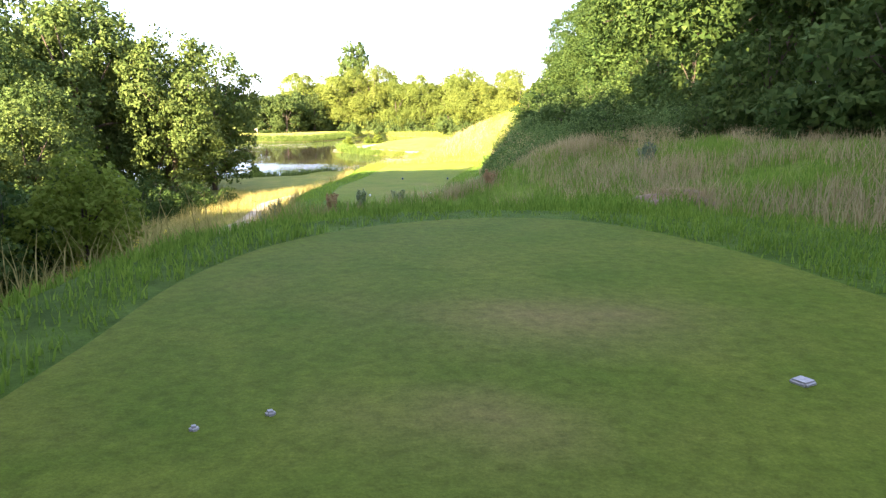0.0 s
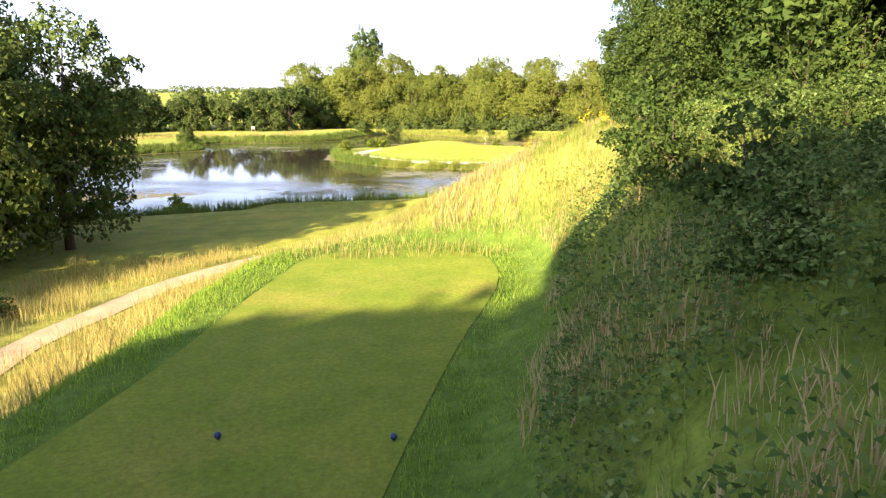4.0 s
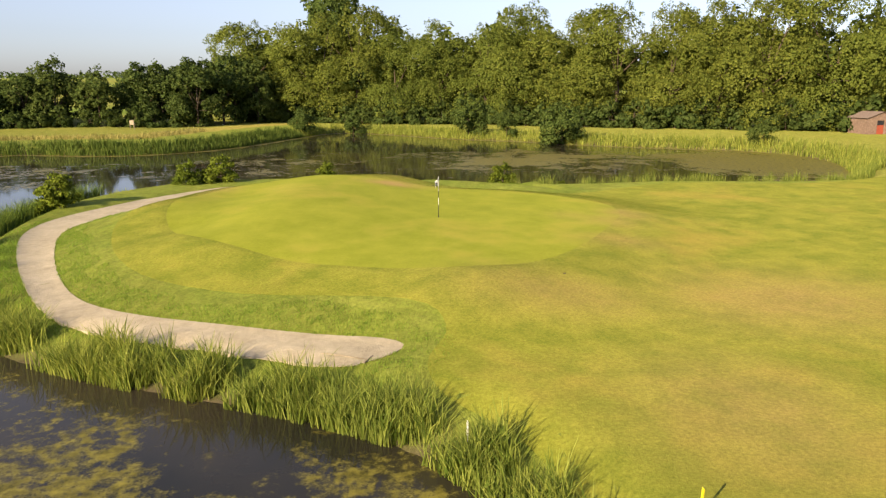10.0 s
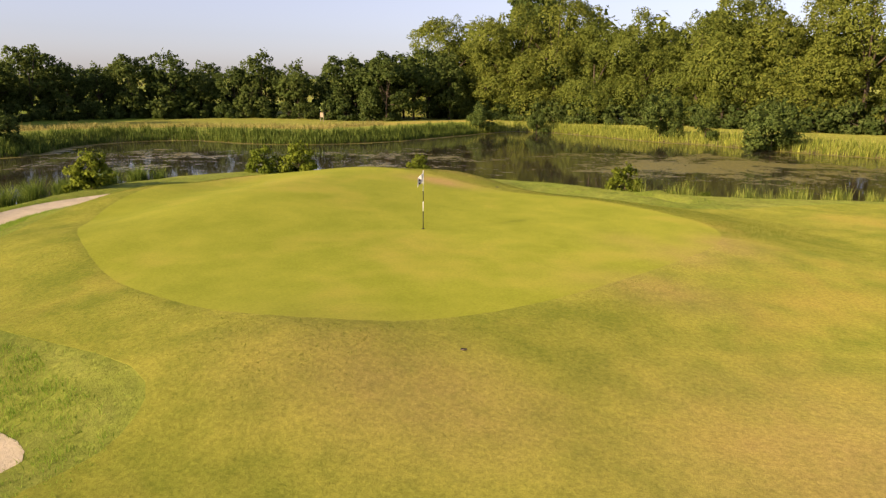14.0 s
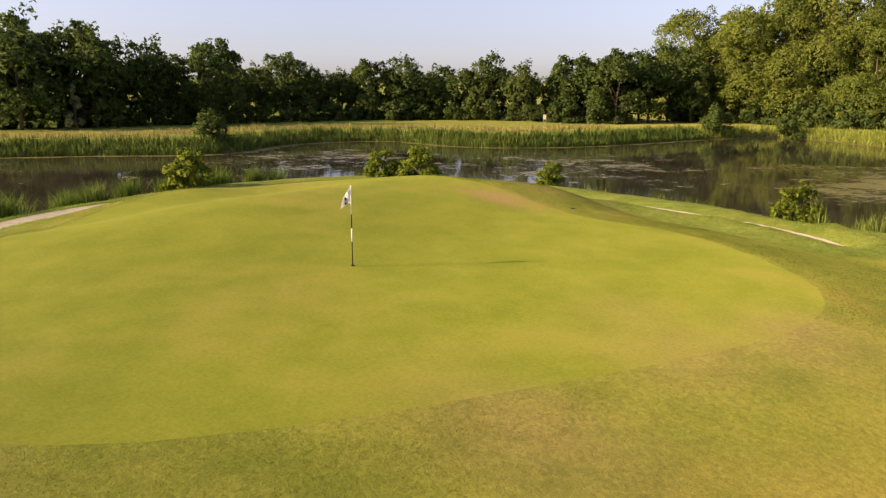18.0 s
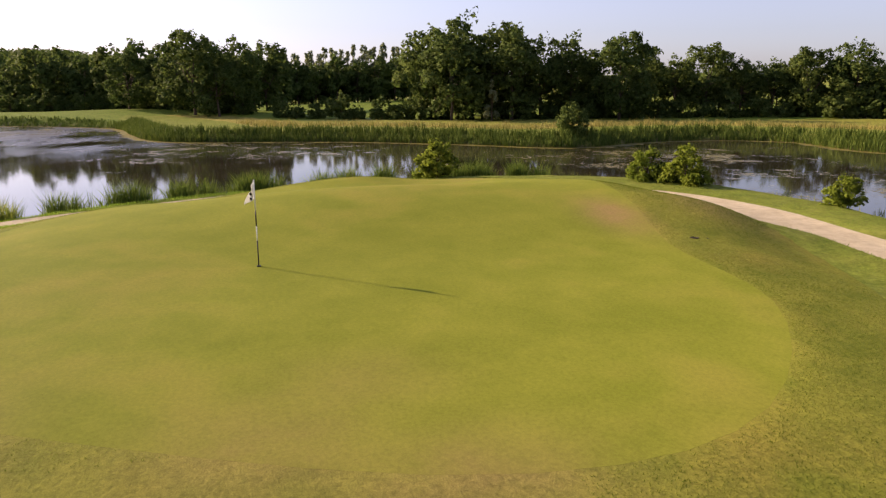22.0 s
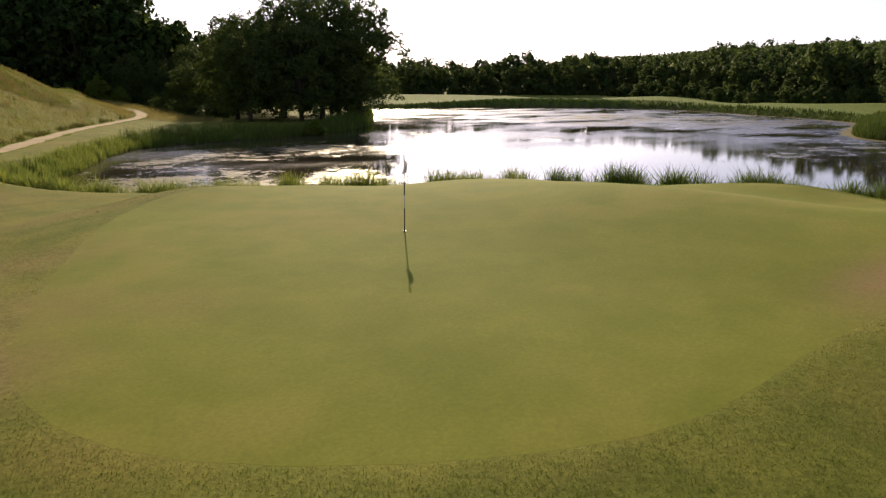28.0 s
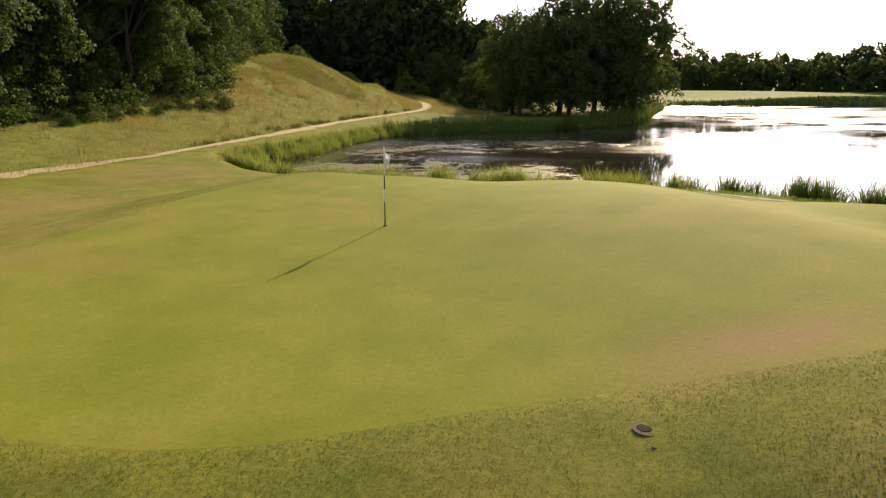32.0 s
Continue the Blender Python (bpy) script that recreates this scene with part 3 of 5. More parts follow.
# ---- trees ----
def leaf_quads(rng, centres, normals, size, droop=0.0, tilt=0.42):
    """One pointed leaf card at each centre, roughly facing its normal."""
    n = len(centres)
    d = normals + rng.normal(0, tilt, (n, 3))
    d /= np.linalg.norm(d, axis=1)[:, None] + 1e-9
    u = np.cross(d, rng.normal(0, 1, (n, 3)))
    if droop:
        u = u * (1 - droop) + np.array((0, 0, -1.0)) * droop * np.linalg.norm(u, axis=1)[:, None]
    u /= np.linalg.norm(u, axis=1)[:, None] + 1e-9
    v = np.cross(d, u)
    v /= np.linalg.norm(v, axis=1)[:, None] + 1e-9
    s = (size * rng.uniform(0.6, 1.35, n))[:, None]
    return np.stack([centres - u * s, centres + u * s * 0.75 - v * s * 0.62, centres + u * s * 0.6 + v * s * 0.75], 1)


def tube(bm, points, radii, sides=7):
    rings = []
    for i, (p, r) in enumerate(zip(points, radii)):
        p = Vector(p)
        d = (Vector(points[min(i + 1, len(points) - 1)]) - Vector(points[max(i - 1, 0)])).normalized()
        a = d.orthogonal().normalized()
        b = d.cross(a)
        rings.append([bm.verts.new(p + (a * math.cos(k * math.tau / sides) + b * math.sin(k * math.tau / sides)) * r) for k in range(sides)])
    for r0, r1 in zip(rings, rings[1:]):
        for k in range(sides):
            bm.faces.new((r0[k], r0[(k + 1) % sides], r1[(k + 1) % sides], r1[k]))
    bm.faces.new(rings[-1])
    bm.faces.new(rings[0][::-1])


def make_tree(name, seed, tall, wide, foot, lobes, leaves, leaf, material, label, shape="round", trunk=0.25, droop=0.0, category="tree", lobe=1.0, loose=1.0, tufts=12):
    """A tree at the origin: a tapered trunk with limbs, and a crown of lobes covered in leaves."""
    rng = np.random.default_rng(seed)
    tree = new(name)
    tagged(tree, label, category)
    mid, half = (tall + foot) / 2, (tall - foot) / 2
    centre, size = [], []
    while len(centre) < lobes:
        p = rng.uniform(-1, 1, 3)
        f = (p[2] + 1) / 2
        if shape == "cone":
            w = wide * (1.05 - 0.85 * f)
        elif shape == "column":
            w = wide * min(1.0, 0.55 + 2 * f) * (1 - 0.5 * max(p[2], 0) ** 4)
        elif shape == "dome":
            w = wide * math.sqrt(max(0.05, 1 - max(p[2] - 0.05, 0) ** 2)) * (0.86 + 0.14 * min(1, f * 2))
        else:
            w = wide * math.sqrt(max(0.05, 1 - max(p[2], 0) ** 2 - 0.5 * min(p[2], 0) ** 2))
        if shape == "bush":
            w = wide * math.sqrt(1 - 0.92 * f * f)
        q = math.hypot(p[0], p[1])
        if q > 1 or (q < 0.55 and p[2] < 0.6 and shape != "bush"):
            continue
        k = rng.uniform(0.26, 0.42) * lobe
        centre.append((p[0] * w * 0.78, p[1] * w * 0.78, mid + p[2] * half * 0.86))
        size.append((max(w, wide * 0.35) * k, max(w, wide * 0.35) * k, min(half, wide * 1.1) * k * rng.uniform(0.7, 1.0)))
    centre, size = np.array(centre), np.array(size)
    # twigs stand out from the lobes as smaller tufts
    count = lobes * tufts
    home = rng.choice(lobes, count, p=(size[:, 0] ** 2) / (size[:, 0] ** 2).sum())
    out = rng.normal(0, 1, (count, 3)) + np.array((0, 0, 0.35))
    out /= np.linalg.norm(out, axis=1)[:, None]
    tuft = centre[home] + out * size[home] * rng.uniform(0.6, 1.08, count)[:, None]
    girth = size[home] * (rng.uniform(0.28, 0.55, count) * 2.4 / math.sqrt(tufts))[:, None]
    deep = np.zeros(count)
    for c, r in zip(centre, size):
        deep += (((tuft - c) / r) ** 2).sum(1) < 0.29
    tuft, girth = tuft[deep < 1], girth[deep < 1]
    # the lobes show between the tufts, set a little back
    ball, reach = np.concatenate([tuft, centre]), np.concatenate([girth, size * 0.86])
    share = np.concatenate([girth[:, 0] ** 2 / (girth[:, 0] ** 2).sum() * 0.55, size[:, 0] ** 2 / (size[:, 0] ** 2).sum() * 0.45])
    many = leaves * 3
    pick = rng.choice(len(ball), many, p=share / share.sum())
    d = rng.normal(0, 1, (many, 3))
    d /= np.linalg.norm(d, axis=1)[:, None]
    d[:, 2] = np.where(d[:, 2] < -0.4, -d[:, 2], d[:, 2])
    at = ball[pick] + d * reach[pick] * rng.uniform(1 - 0.3 * loose, 1 + 0.14 * loose, many)[:, None]
    hidden = np.zeros(many, bool)
    for c, r in zip(centre, size):
        hidden |= (((at - c) / r) ** 2).sum(1) < 0.36
    shown = np.flatnonzero(~hidden)[:leaves]
    d, at = d[shown], at[shown]
    soft = d + rng.normal(0, 0.3 * loose, d.shape) + (at - np.array((0, 0, mid))) / np.array((wide, wide, half)) * 0.4
    soft /= np.linalg.norm(soft, axis=1)[:, None]
    crown = cards("crown", leaf_quads(rng, at, d, leaf, droop, 0.42 * loose), material, tree, soft)
    bm = bmesh.new()
    top = foot + (tall - foot) * 0.6
    tube(bm, [(0, 0, -0.4), (0, 0, 0.3), (0.05 * wide, 0, top * 0.5), (0, 0.04 * wide, top)], [trunk * 1.5, trunk, trunk * 0.7, trunk * 0.15])
    for i in rng.choice(lobes, min(lobes, 9), replace=False):
        z0 = rng.uniform(0.35, 0.75) * top
        e = Vector(centre[i])
        s = Vector((0.02 * wide, 0, z0))
        tube(bm, [s, s.lerp(e, 0.5) + Vector((0, 0, 0.25)), e], [trunk * 0.45, trunk * 0.28, trunk * 0.08], 5)
    part("trunk", bm, M_BARK, tree, "", True)
    return tree


def ground_at(x, y):
    return float(height(np.array([x]), np.array([y]))[0])


def plant(kinds, spots, group, seed):
    """Copies of the kinds at spots of (x, y, scale)."""
    rng = random.Random(seed)
    level = height([p[0] for p in spots], [p[1] for p in spots])
    for i, (x, y, s) in enumerate(spots):
        kind = kinds[i % len(kinds)]
        m = Matrix.Translation((x, y, level[i] - 0.1)) @ Matrix.Rotation(rng.uniform(0, 6.28), 4, "Z")
        m = m @ Matrix.Diagonal((s * rng.uniform(0.9, 1.12), s * rng.uniform(0.9, 1.12), s * rng.uniform(0.94, 1.06), 1))
        tagged(copy_thing(kind, m), group=group)


def clear(kinds):
    for kind in kinds:
        for ob in (*kind.children_recursive, kind):
            bpy.data.objects.remove(ob)


def row(line, gap, depth, seed, low=0.85, high=1.15, rows=1):
    """Spots along a line, in one or more rows behind it."""
    rng = random.Random(seed)
    p = rounded(line, False, 8)
    s = np.concatenate([[0], np.cumsum(np.linalg.norm(np.diff(p, axis=0), axis=1))])
    spots = []
    for k in range(rows):
        t = gap * 0.5 * (k % 2)
        while t < s[-1]:
            x, y = np.interp(t, s, p[:, 0]), np.interp(t, s, p[:, 1])
            dx, dy = np.interp(min(t + 1, s[-1]), s, p[:, 0]) - x, np.interp(min(t + 1, s[-1]), s, p[:, 1]) - y
            n = math.hypot(dx, dy) + 1e-6
            o = depth * k + rng.uniform(-0.25, 0.25) * gap
            spots.append((x + dy / n * o, y - dx / n * o, rng.uniform(low, high)))
            t += gap * rng.uniform(0.8, 1.25)
    return spots


WILLOW = "broad olive-yellow willow with a billowing rounded crown"
WILLOWS = [make_tree("willow_tree", 11 + i, 24, 9.5, 0.4, 24, 32000, 0.22, M_WILLOW, WILLOW, "dome", 0.55, 0.35, lobe=1.45, loose=0.6, tufts=34) for i in range(3)]
BACK_WILLOWS = [make_tree("willow_tree", 16 + i, 24, 9.5, 0.4, 26, 4500, 0.65, M_WILLOW, WILLOW, "dome", 0.55, 0.0, lobe=1.4, loose=0.5, tufts=8) for i in range(2)]
ALDERS = [make_tree("alder_tree", 21 + i, 14, 5.4, 0.2, 30, 4800, 0.31, M_HAZED_ALDER, "dark green alder with an uneven crown", ("dome", "dome", "round")[i], 0.25, lobe=1.0, loose=1.2, tufts=12)
          for i in range(3)]
BACK_ALDERS = [make_tree("alder_tree", 26 + i, 14, 5.4, 0.2, 24, 2600, 0.5, M_HAZED_ALDER, "dark green alder in the second rank of trees", "dome", 0.25) for i in range(2)]
HILL = "dense leafy broadleaf tree on the wooded hillside"
HILLTREES = [make_tree("hillside_tree", 31 + i, 15, 5.6, 0.4, 34, 24000, 0.14, M_WOODLEAF, HILL, "round", 0.35, lobe=0.9, loose=1.1, tufts=9) for i in range(2)]
NEARTREES = [make_tree("hillside_tree", 131 + i, 15, 5.6, 0.2, 34, 46000, 0.1, M_WOODLEAF, HILL, "round", 0.35, lobe=0.85, loose=1.1, tufts=9) for i in range(2)]
MIDTREES = [make_tree("waterside_tree", 34 + i, 15, 5.4, 0.4, 46, 20000, 0.17, M_LEAF, "leafy alder on the low ground by the pond", ("round", "dome")[i], 0.35, loose=1.1, tufts=9) for i in range(2)]
BACK_TREES = [make_tree("woodland_tree", 36 + i, 15, 5.8, 0.4, 30, 2000, 0.62, M_WOODLEAF, "dark leafy tree for the deep wood and added shade", "dome", 0.35) for i in range(2)]
SHRUBS = [make_tree("waterside_shrub", 41 + i, 1.9, 1.25, -0.1, 44, 3600, 0.08, M_SHRUB, "bright green willow shrub at the water's edge", "bush", 0.03, 0.0, "shrub", 0.75, 1.8)
          for i in range(3)]
THICKETS = [make_tree("bank_bush", 56 + i, 4.2, 2.7, -0.2, 30, 2600, 0.14, M_WOODLEAF, "dense bramble-grown bush at the wood's edge", "bush", 0.08, 0.0, "bush") for i in range(2)]
BIG_SHRUBS = [make_tree("waterside_shrub", 46 + i, 6, 3.4, -0.3, 34, 7000, 0.16, M_LEAF, "large rounded willow shrub on the bank", "bush", 0.1, 0.0, "shrub") for i in range(2)]
BRIGHT_SHRUBS = [make_tree("waterside_shrub", 48, 6, 3.4, -0.3, 34, 7000, 0.14, M_SHRUB, "large yellow-green willow shrub below the tee", "bush", 0.1, 0.0, "shrub")]
ASHES = [make_tree("ash_tree", 76 + i, 28, 4.6, 4, 34, 5000, 0.5, M_WOODLEAF, "tall slim ash added to shade the tee", "round", 0.4) for i in range(2)]
BUSHES = [make_tree("bank_bush", 51 + i, 4.0, 2.6, -0.2, 22, 1900, 0.26, M_HAZED_ALDER, "rounded dark green bush at the foot of the trees", "bush", 0.1, 0.0, "bush")
          for i in range(3)]
SILVERS = [make_tree("silver_poplar", 61 + i, 13, 2.6, 0.3, 22, 2600, 0.32, M_SILVER, "slender grey-green poplar among the dark trees", "cone", 0.2) for i in range(2)]
POPLAR = make_tree("lombardy_poplar", 71, 38, 7.4, 1.5, 90, 16000, 0.45, M_LEAF, "tall dark column of a lone lombardy poplar", "column", 0.6)

# willows and undergrowth behind the north shore
NORTH = [(-50, 146), (-30, 138), (-16, 131), (0, 130), (18, 120), (36, 111), (50, 103), (66, 95), (84, 86), (104, 70), (118, 50)]
plant(WILLOWS, row(NORTH, 10.5, -10, 1, 0.84, 1.06), "willows behind the north shore", 2)
plant(BACK_WILLOWS, [(x + 2, y + 10, s) for x, y, s in row(NORTH, 12, -10, 25, 0.84, 1.0)], "willows behind the north shore", 2)
plant(ALDERS, [(x + 3, y + 5, s) for x, y, s in row(NORTH, 15, -10, 64, 1.15, 1.5)], "dark trees among the willows", 65)
plant(BUSHES, [(x + 1, y - 7, s * 1.35) for x, y, s in row(NORTH, 4.5, 2, 14)], "undergrowth below the willows", 15)
plant(ALDERS, row([(-60, 118), (-52, 128), (-46, 138)], 7, 6, 3, 0.9, 1.1, 2), "dark trees behind the north shore", 4)
plant([POPLAR], [(-28, 150, 0.97)], "lone poplar", 3)
# dark trees behind the west bank
WEST = [(-56, 119), (-76, 114), (-94, 108), (-108, 94), (-114, 76), (-115, 56), (-119, 38), (-124, 18), (-134, 2)]
plant(ALDERS, [(x, y, s * (1.42 if y < 60 else 1.0)) for x, y, s in row(WEST, 7, 8, 5, 0.74, 1.02) if y > 25] + [(-140, -17, 1.2), (-144, -9, 1.12), (-137, -12, 1.0), (-152, -32, 0.95), (-110, 42, 1.3), (-112, 31, 1.25), (-105, 61, 1.15)], "trees behind the west bank", 6)
plant(BACK_ALDERS, [(x - 8, y + 3, s) for x, y, s in row(WEST, 6, 8, 26, 0.6, 0.85) if y > 30], "trees behind the west bank", 6)
plant(BUSHES, [(x + 4, y - 2, s) for x, y, s in row(WEST, 4.5, 2, 16, 0.7, 1.3)], "undergrowth on the west bank", 17)
plant(SILVERS, row([(-246, 66), (-250, 44), (-253, 14), (-255, -14)], 4.2, 6, 18, 1.42, 1.72, 2) + [(-106, 37, 0.62)], "poplars behind the west bank", 19)
plant(BACK_ALDERS, row([(-232, 70), (-238, 44), (-240, 12), (-241, -24)], 6, 7, 66, 0.95, 1.2, 2), "dark wood below the poplars", 67)
plant(BACK_ALDERS, row([(-150, -8), (-172, -40), (-186, -72), (-210, -104), (-226, -132), (-238, -160), (-214, -180), (-196, -200), (-160, -214), (-120, -222)], 8, 13, 7, 0.8, 1.12, 2), "trees beyond the great pond", 8)
plant(BACK_ALDERS, row([(-168, -6), (-188, -40), (-204, -72), (-226, -104), (-244, -132), (-254, -166), (-226, -196), (-204, -216), (-164, -232), (-122, -240)], 7, 12, 61, 0.9, 1.25), "trees beyond the great pond", 62)
plant(BUSHES, row([(-142, -8), (-164, -40), (-178, -72), (-202, -104), (-218, -132), (-230, -160), (-206, -180), (-188, -200), (-152, -214)], 3.6, 3, 46, 0.8, 1.5), "bushes beyond the great pond", 47)
# the clump on the point and the trees below the tees
plant(MIDTREES, [(-36, -80, 0.95), (-42, -76, 1.0), (-48, -80, 1.3), (-53, -77, 1.25), (-55, -86, 1.3), (-46, -88, 1.25), (-38, -88, 1.0), (-60, -96, 1.0), (-50, -96, 1.05)], "trees on the point", 9)
# the last three stand out of view, added only to shade the low ground
plant(MIDTREES, [(-43, -103, 0.72), (-40, -112, 0.6), (-40, -126, 0.6), (-52, -108, 0.8), (-37, -131, 0.66), (-50, -118, 0.9), (-57, -126, 1.0), (-48, -129, 0.9)], "trees below the tees", 10)
plant(BACK_TREES, row([(-78, -168), (-60, -176), (-40, -182), (-22, -184), (-4, -180), (14, -172)], 7, 8, 20, 1.1, 1.35, 2), "dark wood behind the tees", 21)
# trees added out of view by the upper tee, to cast its shade
plant(BACK_TREES, [(-41, -144, 1.35), (-33, -147, 1.4), (-31, -158, 1.5), (-39, -152, 1.7), (-46, -152, 1.6), (-28, -169, 1.5), (-35, -166, 1.7), (-42, -162, 1.7), (-36, -176, 1.7), (-49, -144, 1.3)], "tall trees beside the upper tee", 28)
# a second added rank, shifted towards the sun, fills gaps in that shade
plant(BACK_TREES, [(x - 5, y - 7, s * 1.08) for x, y, s in row([(-41, -146), (-33, -150), (-31, -162), (-24, -172), (-14, -176), (-4, -176)], 4.5, 5, 41, 1.35, 1.55, 2)], "tall trees beside the upper tee", 42)
# one oversized unseen tree, added to shade the hillside trees
plant(BACK_TREES, [(-43, -180, 2.3)], "tall trees beside the upper tee", 63)
plant(THICKETS, row([(-1, -138), (-5, -130), (-6, -120), (-5, -110), (-2, -102)], 2.6, -3.5, 48, 0.25, 0.6, 2), "bramble mounds on the shaded bank", 49)
plant(THICKETS, [(-31.5, -104, 0.5), (-33, -101, 0.6), (-35, -98, 0.7), (-36, -104, 0.75), (-33.5, -108, 0.65), (-35, -112, 0.75), (-31, -98, 0.4), (-38, -95, 0.8)], "dark bushes below the path", 51)
plant(THICKETS, row([(15.5, -36), (12, -43), (8, -50), (4.5, -58)], 2.6, 2, 52, 0.25, 0.5), "low bushes at the foot of the wood", 53)
# the wood on the hill
HILL_ROW = row([(21, -31), (16, -44), (8.8, -57), (7.8, -70), (6, -86), (5, -96), (4, -108), (2, -122), (1, -138), (1, -158)], 6, -7, 11, 0.85, 1.15)
plant(NEARTREES, [p for p in HILL_ROW if -92 < p[1] < -38], "wood on the hill", 12)
plant(HILLTREES, [p for p in HILL_ROW if not -92 < p[1] < -38], "wood on the hill", 12)
plant(BACK_TREES, row([(29, -28), (25, -44), (21.5, -58), (18, -74), (14, -92), (11, -108), (9, -122), (8, -138), (8, -158)], 6, -7, 27, 0.95, 1.25, 2), "wood on the hill", 12)
plant(THICKETS, row([(20, -29), (16.5, -40), (12, -51), (7, -60), (6, -74), (2.5, -92), (-0.5, -108), (-3, -122), (-4, -140)], 3.4, 2, 22, 0.7, 1.15), "bushes along the wood's edge", 23)
plant(SHRUBS, [(-25.4, 9.9, 1.25), (-21, 21.7, 1.15), (-18.6, 22.9, 1.35), (-10.2, 26.0, 0.85), (5.1, 22.8, 1.15), (10, 22.4, 0.5), (-35, -61, 1.3)], "shrubs round the green", 13)
# ashes added behind the viewpoint; their heights set how far the shade reaches
plant(ASHES, [(-35, -149, 1.0), (-33.5, -157, 1.2), (-31, -165, 1.05), (-39, -156, 1.15), (-27, -171, 0.9), (-36, -167, 1.05), (-21, -175, 0.8), (-43, -161, 1.15), (-28, -178, 1.2), (-36, -175, 1.35)], "tall trees beside the upper tee", 43)
plant(BRIGHT_SHRUBS, [(-30.3, -128.5, 0.85), (-32.5, -124, 0.6)], "shrubs below the upper tee", 44)
plant(THICKETS, [(-33.2, -129, 1.0), (-35, -126, 1.1), (-31.8, -134, 0.9), (-34.5, -133, 1.1), (-37, -121, 1.0), (-38, -115, 1.0)], "dark bushes below the upper tee", 45)
plant(BIG_SHRUBS, [(4.3, 90, 1.15), (10.7, 86, 0.7), (18.5, 76, 1.15), (44.5, 63, 0.6), (-27, 100.5, 0.8), (-18, 106, 0.7), (-62, 34, 0.7)], "bushes on the far shore", 24)
clear(NEARTREES + BRIGHT_SHRUBS + THICKETS + BIG_SHRUBS + ASHES + WILLOWS + BACK_WILLOWS + ALDERS + BACK_ALDERS + HILLTREES + MIDTREES + BACK_TREES + SHRUBS + BUSHES + SILVERS + [POPLAR])


# ---- reeds and tall grass ----
def blades(rng, x, y, z, tall, width, lean, bend=0.35):
    """Two tapering pieces for each blade, rooted at x, y, z."""
    n = len(x)
    a, b = rng.uniform(0, 6.283, n), rng.uniform(0, 6.283, n)
    root = np.stack([x, y, z], 1)
    side = np.stack([np.cos(a), np.sin(a), 0 * a], 1) * (width * rng.uniform(0.7, 1.3, n))[:, None]
    out = np.stack([np.cos(b), np.sin(b), 0 * b], 1) * (lean * tall * rng.uniform(0.1, 1.0, n))[:, None]
    up = np.array((0, 0, 1.0)) * np.asarray(tall)[:, None]
    mid = root + up * 0.58 + out * bend
    tip = root + up * 0.98 + out
    low = np.stack([root - side, root + side, mid + side * 0.85, mid - side * 0.85], 1)
    high = np.stack([mid - side * 0.85, mid + side * 0.85, tip + side * 0.12, tip - side * 0.12], 1)
    return np.concatenate([low, high])


ARC = np.concatenate([[0], np.cumsum(np.linalg.norm(np.diff(np.vstack([SHORE_L, SHORE_L[:1]]), axis=0), axis=1))])


def shore_at(s):
    ring = np.vstack([SHORE_L, SHORE_L[:1]])
    s = s % ARC[-1]
    x, y = np.interp(s, ARC, ring[:, 0]), np.interp(s, ARC, ring[:, 1])
    e = (s + 0.5) % ARC[-1]
    dx, dy = np.interp(e, ARC, ring[:, 0]) - x, np.interp(e, ARC, ring[:, 1]) - y
    n = np.hypot(dx, dy) + 1e-9
    return x, y, dy / n, -dx / n


def shore_mark(x, y):
    """How far along the shore the nearest point lies."""
    return ARC[int(np.argmin(np.hypot(SHORE_L[:, 0] - x, SHORE_L[:, 1] - y)))]


def reed_belt(name, start, end, belt, dense, tall, width, gaps, material, label, seed, lean=0.3):
    """Reeds along the shore between two places; gaps: how much of it is bare."""
    rng = np.random.default_rng(seed)
    a, b = shore_mark(*start), shore_mark(*end)
    if b < a:
        b += ARC[-1]
    n = int((b - a) * (belt[1] - belt[0]) * dense)
    s = rng.uniform(a, b, n)
    o = rng.uniform(belt[0], belt[1], n)
    tuft = 0.5 + 0.5 * np.sin(s * 5.3 + 2 * np.sin(o * 4.0 + s))
    clump = 0.5 + 0.5 * np.sin(s * 1.9 + 1.7 * np.sin(s * 0.57 + seed) + 1.3 * np.sin(o * 2.3)) * np.cos(s * 0.43 + seed + 0.7 * o)
    keep = clump + rng.uniform(-0.12, 0.12, n) > gaps
    s, clump, o, tuft = s[keep], clump[keep], o[keep], tuft[keep]
    x, y, nx, ny = shore_at(s)
    inside = away(x + nx * 0.5, y + ny * 0.5, SHORE_L) < 0
    f = np.where(inside, -1.0, 1.0) * o
    x, y = x + nx * f, y + ny * f
    z = np.maximum(height(x, y), WATER_Z - 0.15) - 0.05
    h = tall * rng.uniform(0.55, 1.15, len(s)) * (0.55 + 0.45 * clump + 0.25 * tuft)
    ob = cards(name, blades(rng, x, y, z, h, width, lean), material)
    return tagged(ob, label, "reeds", kind="stuff")


reed_belt("reed_belt", (3.2, -33), (-5.5, -18.6), (-0.3, 0.95), 330, 1.2, 0.017, 0.42, M_REED, "sunlit green reeds along the pond's edge", 1, 0.7)
reed_belt("reed_belt", (-5.5, -18.6), (-18, -11.8), (-0.3, 1.0), 330, 1.3, 0.018, 0.5, M_REED, "green reed clumps below the bunker", 14, 0.7)
reed_belt("reed_belt", (-18, -11.8), (-27, 18), (-0.4, 1.2), 320, 1.45, 0.02, 0.5, M_SHORE, "tall green reeds and sedges round the point", 2, 0.6)
reed_belt("reed_belt", (-27, 18), (6, 23.6), (-0.3, 0.8), 70, 0.75, 0.015, 0.62, M_REED, "scattered tufts of reed behind the green", 3)
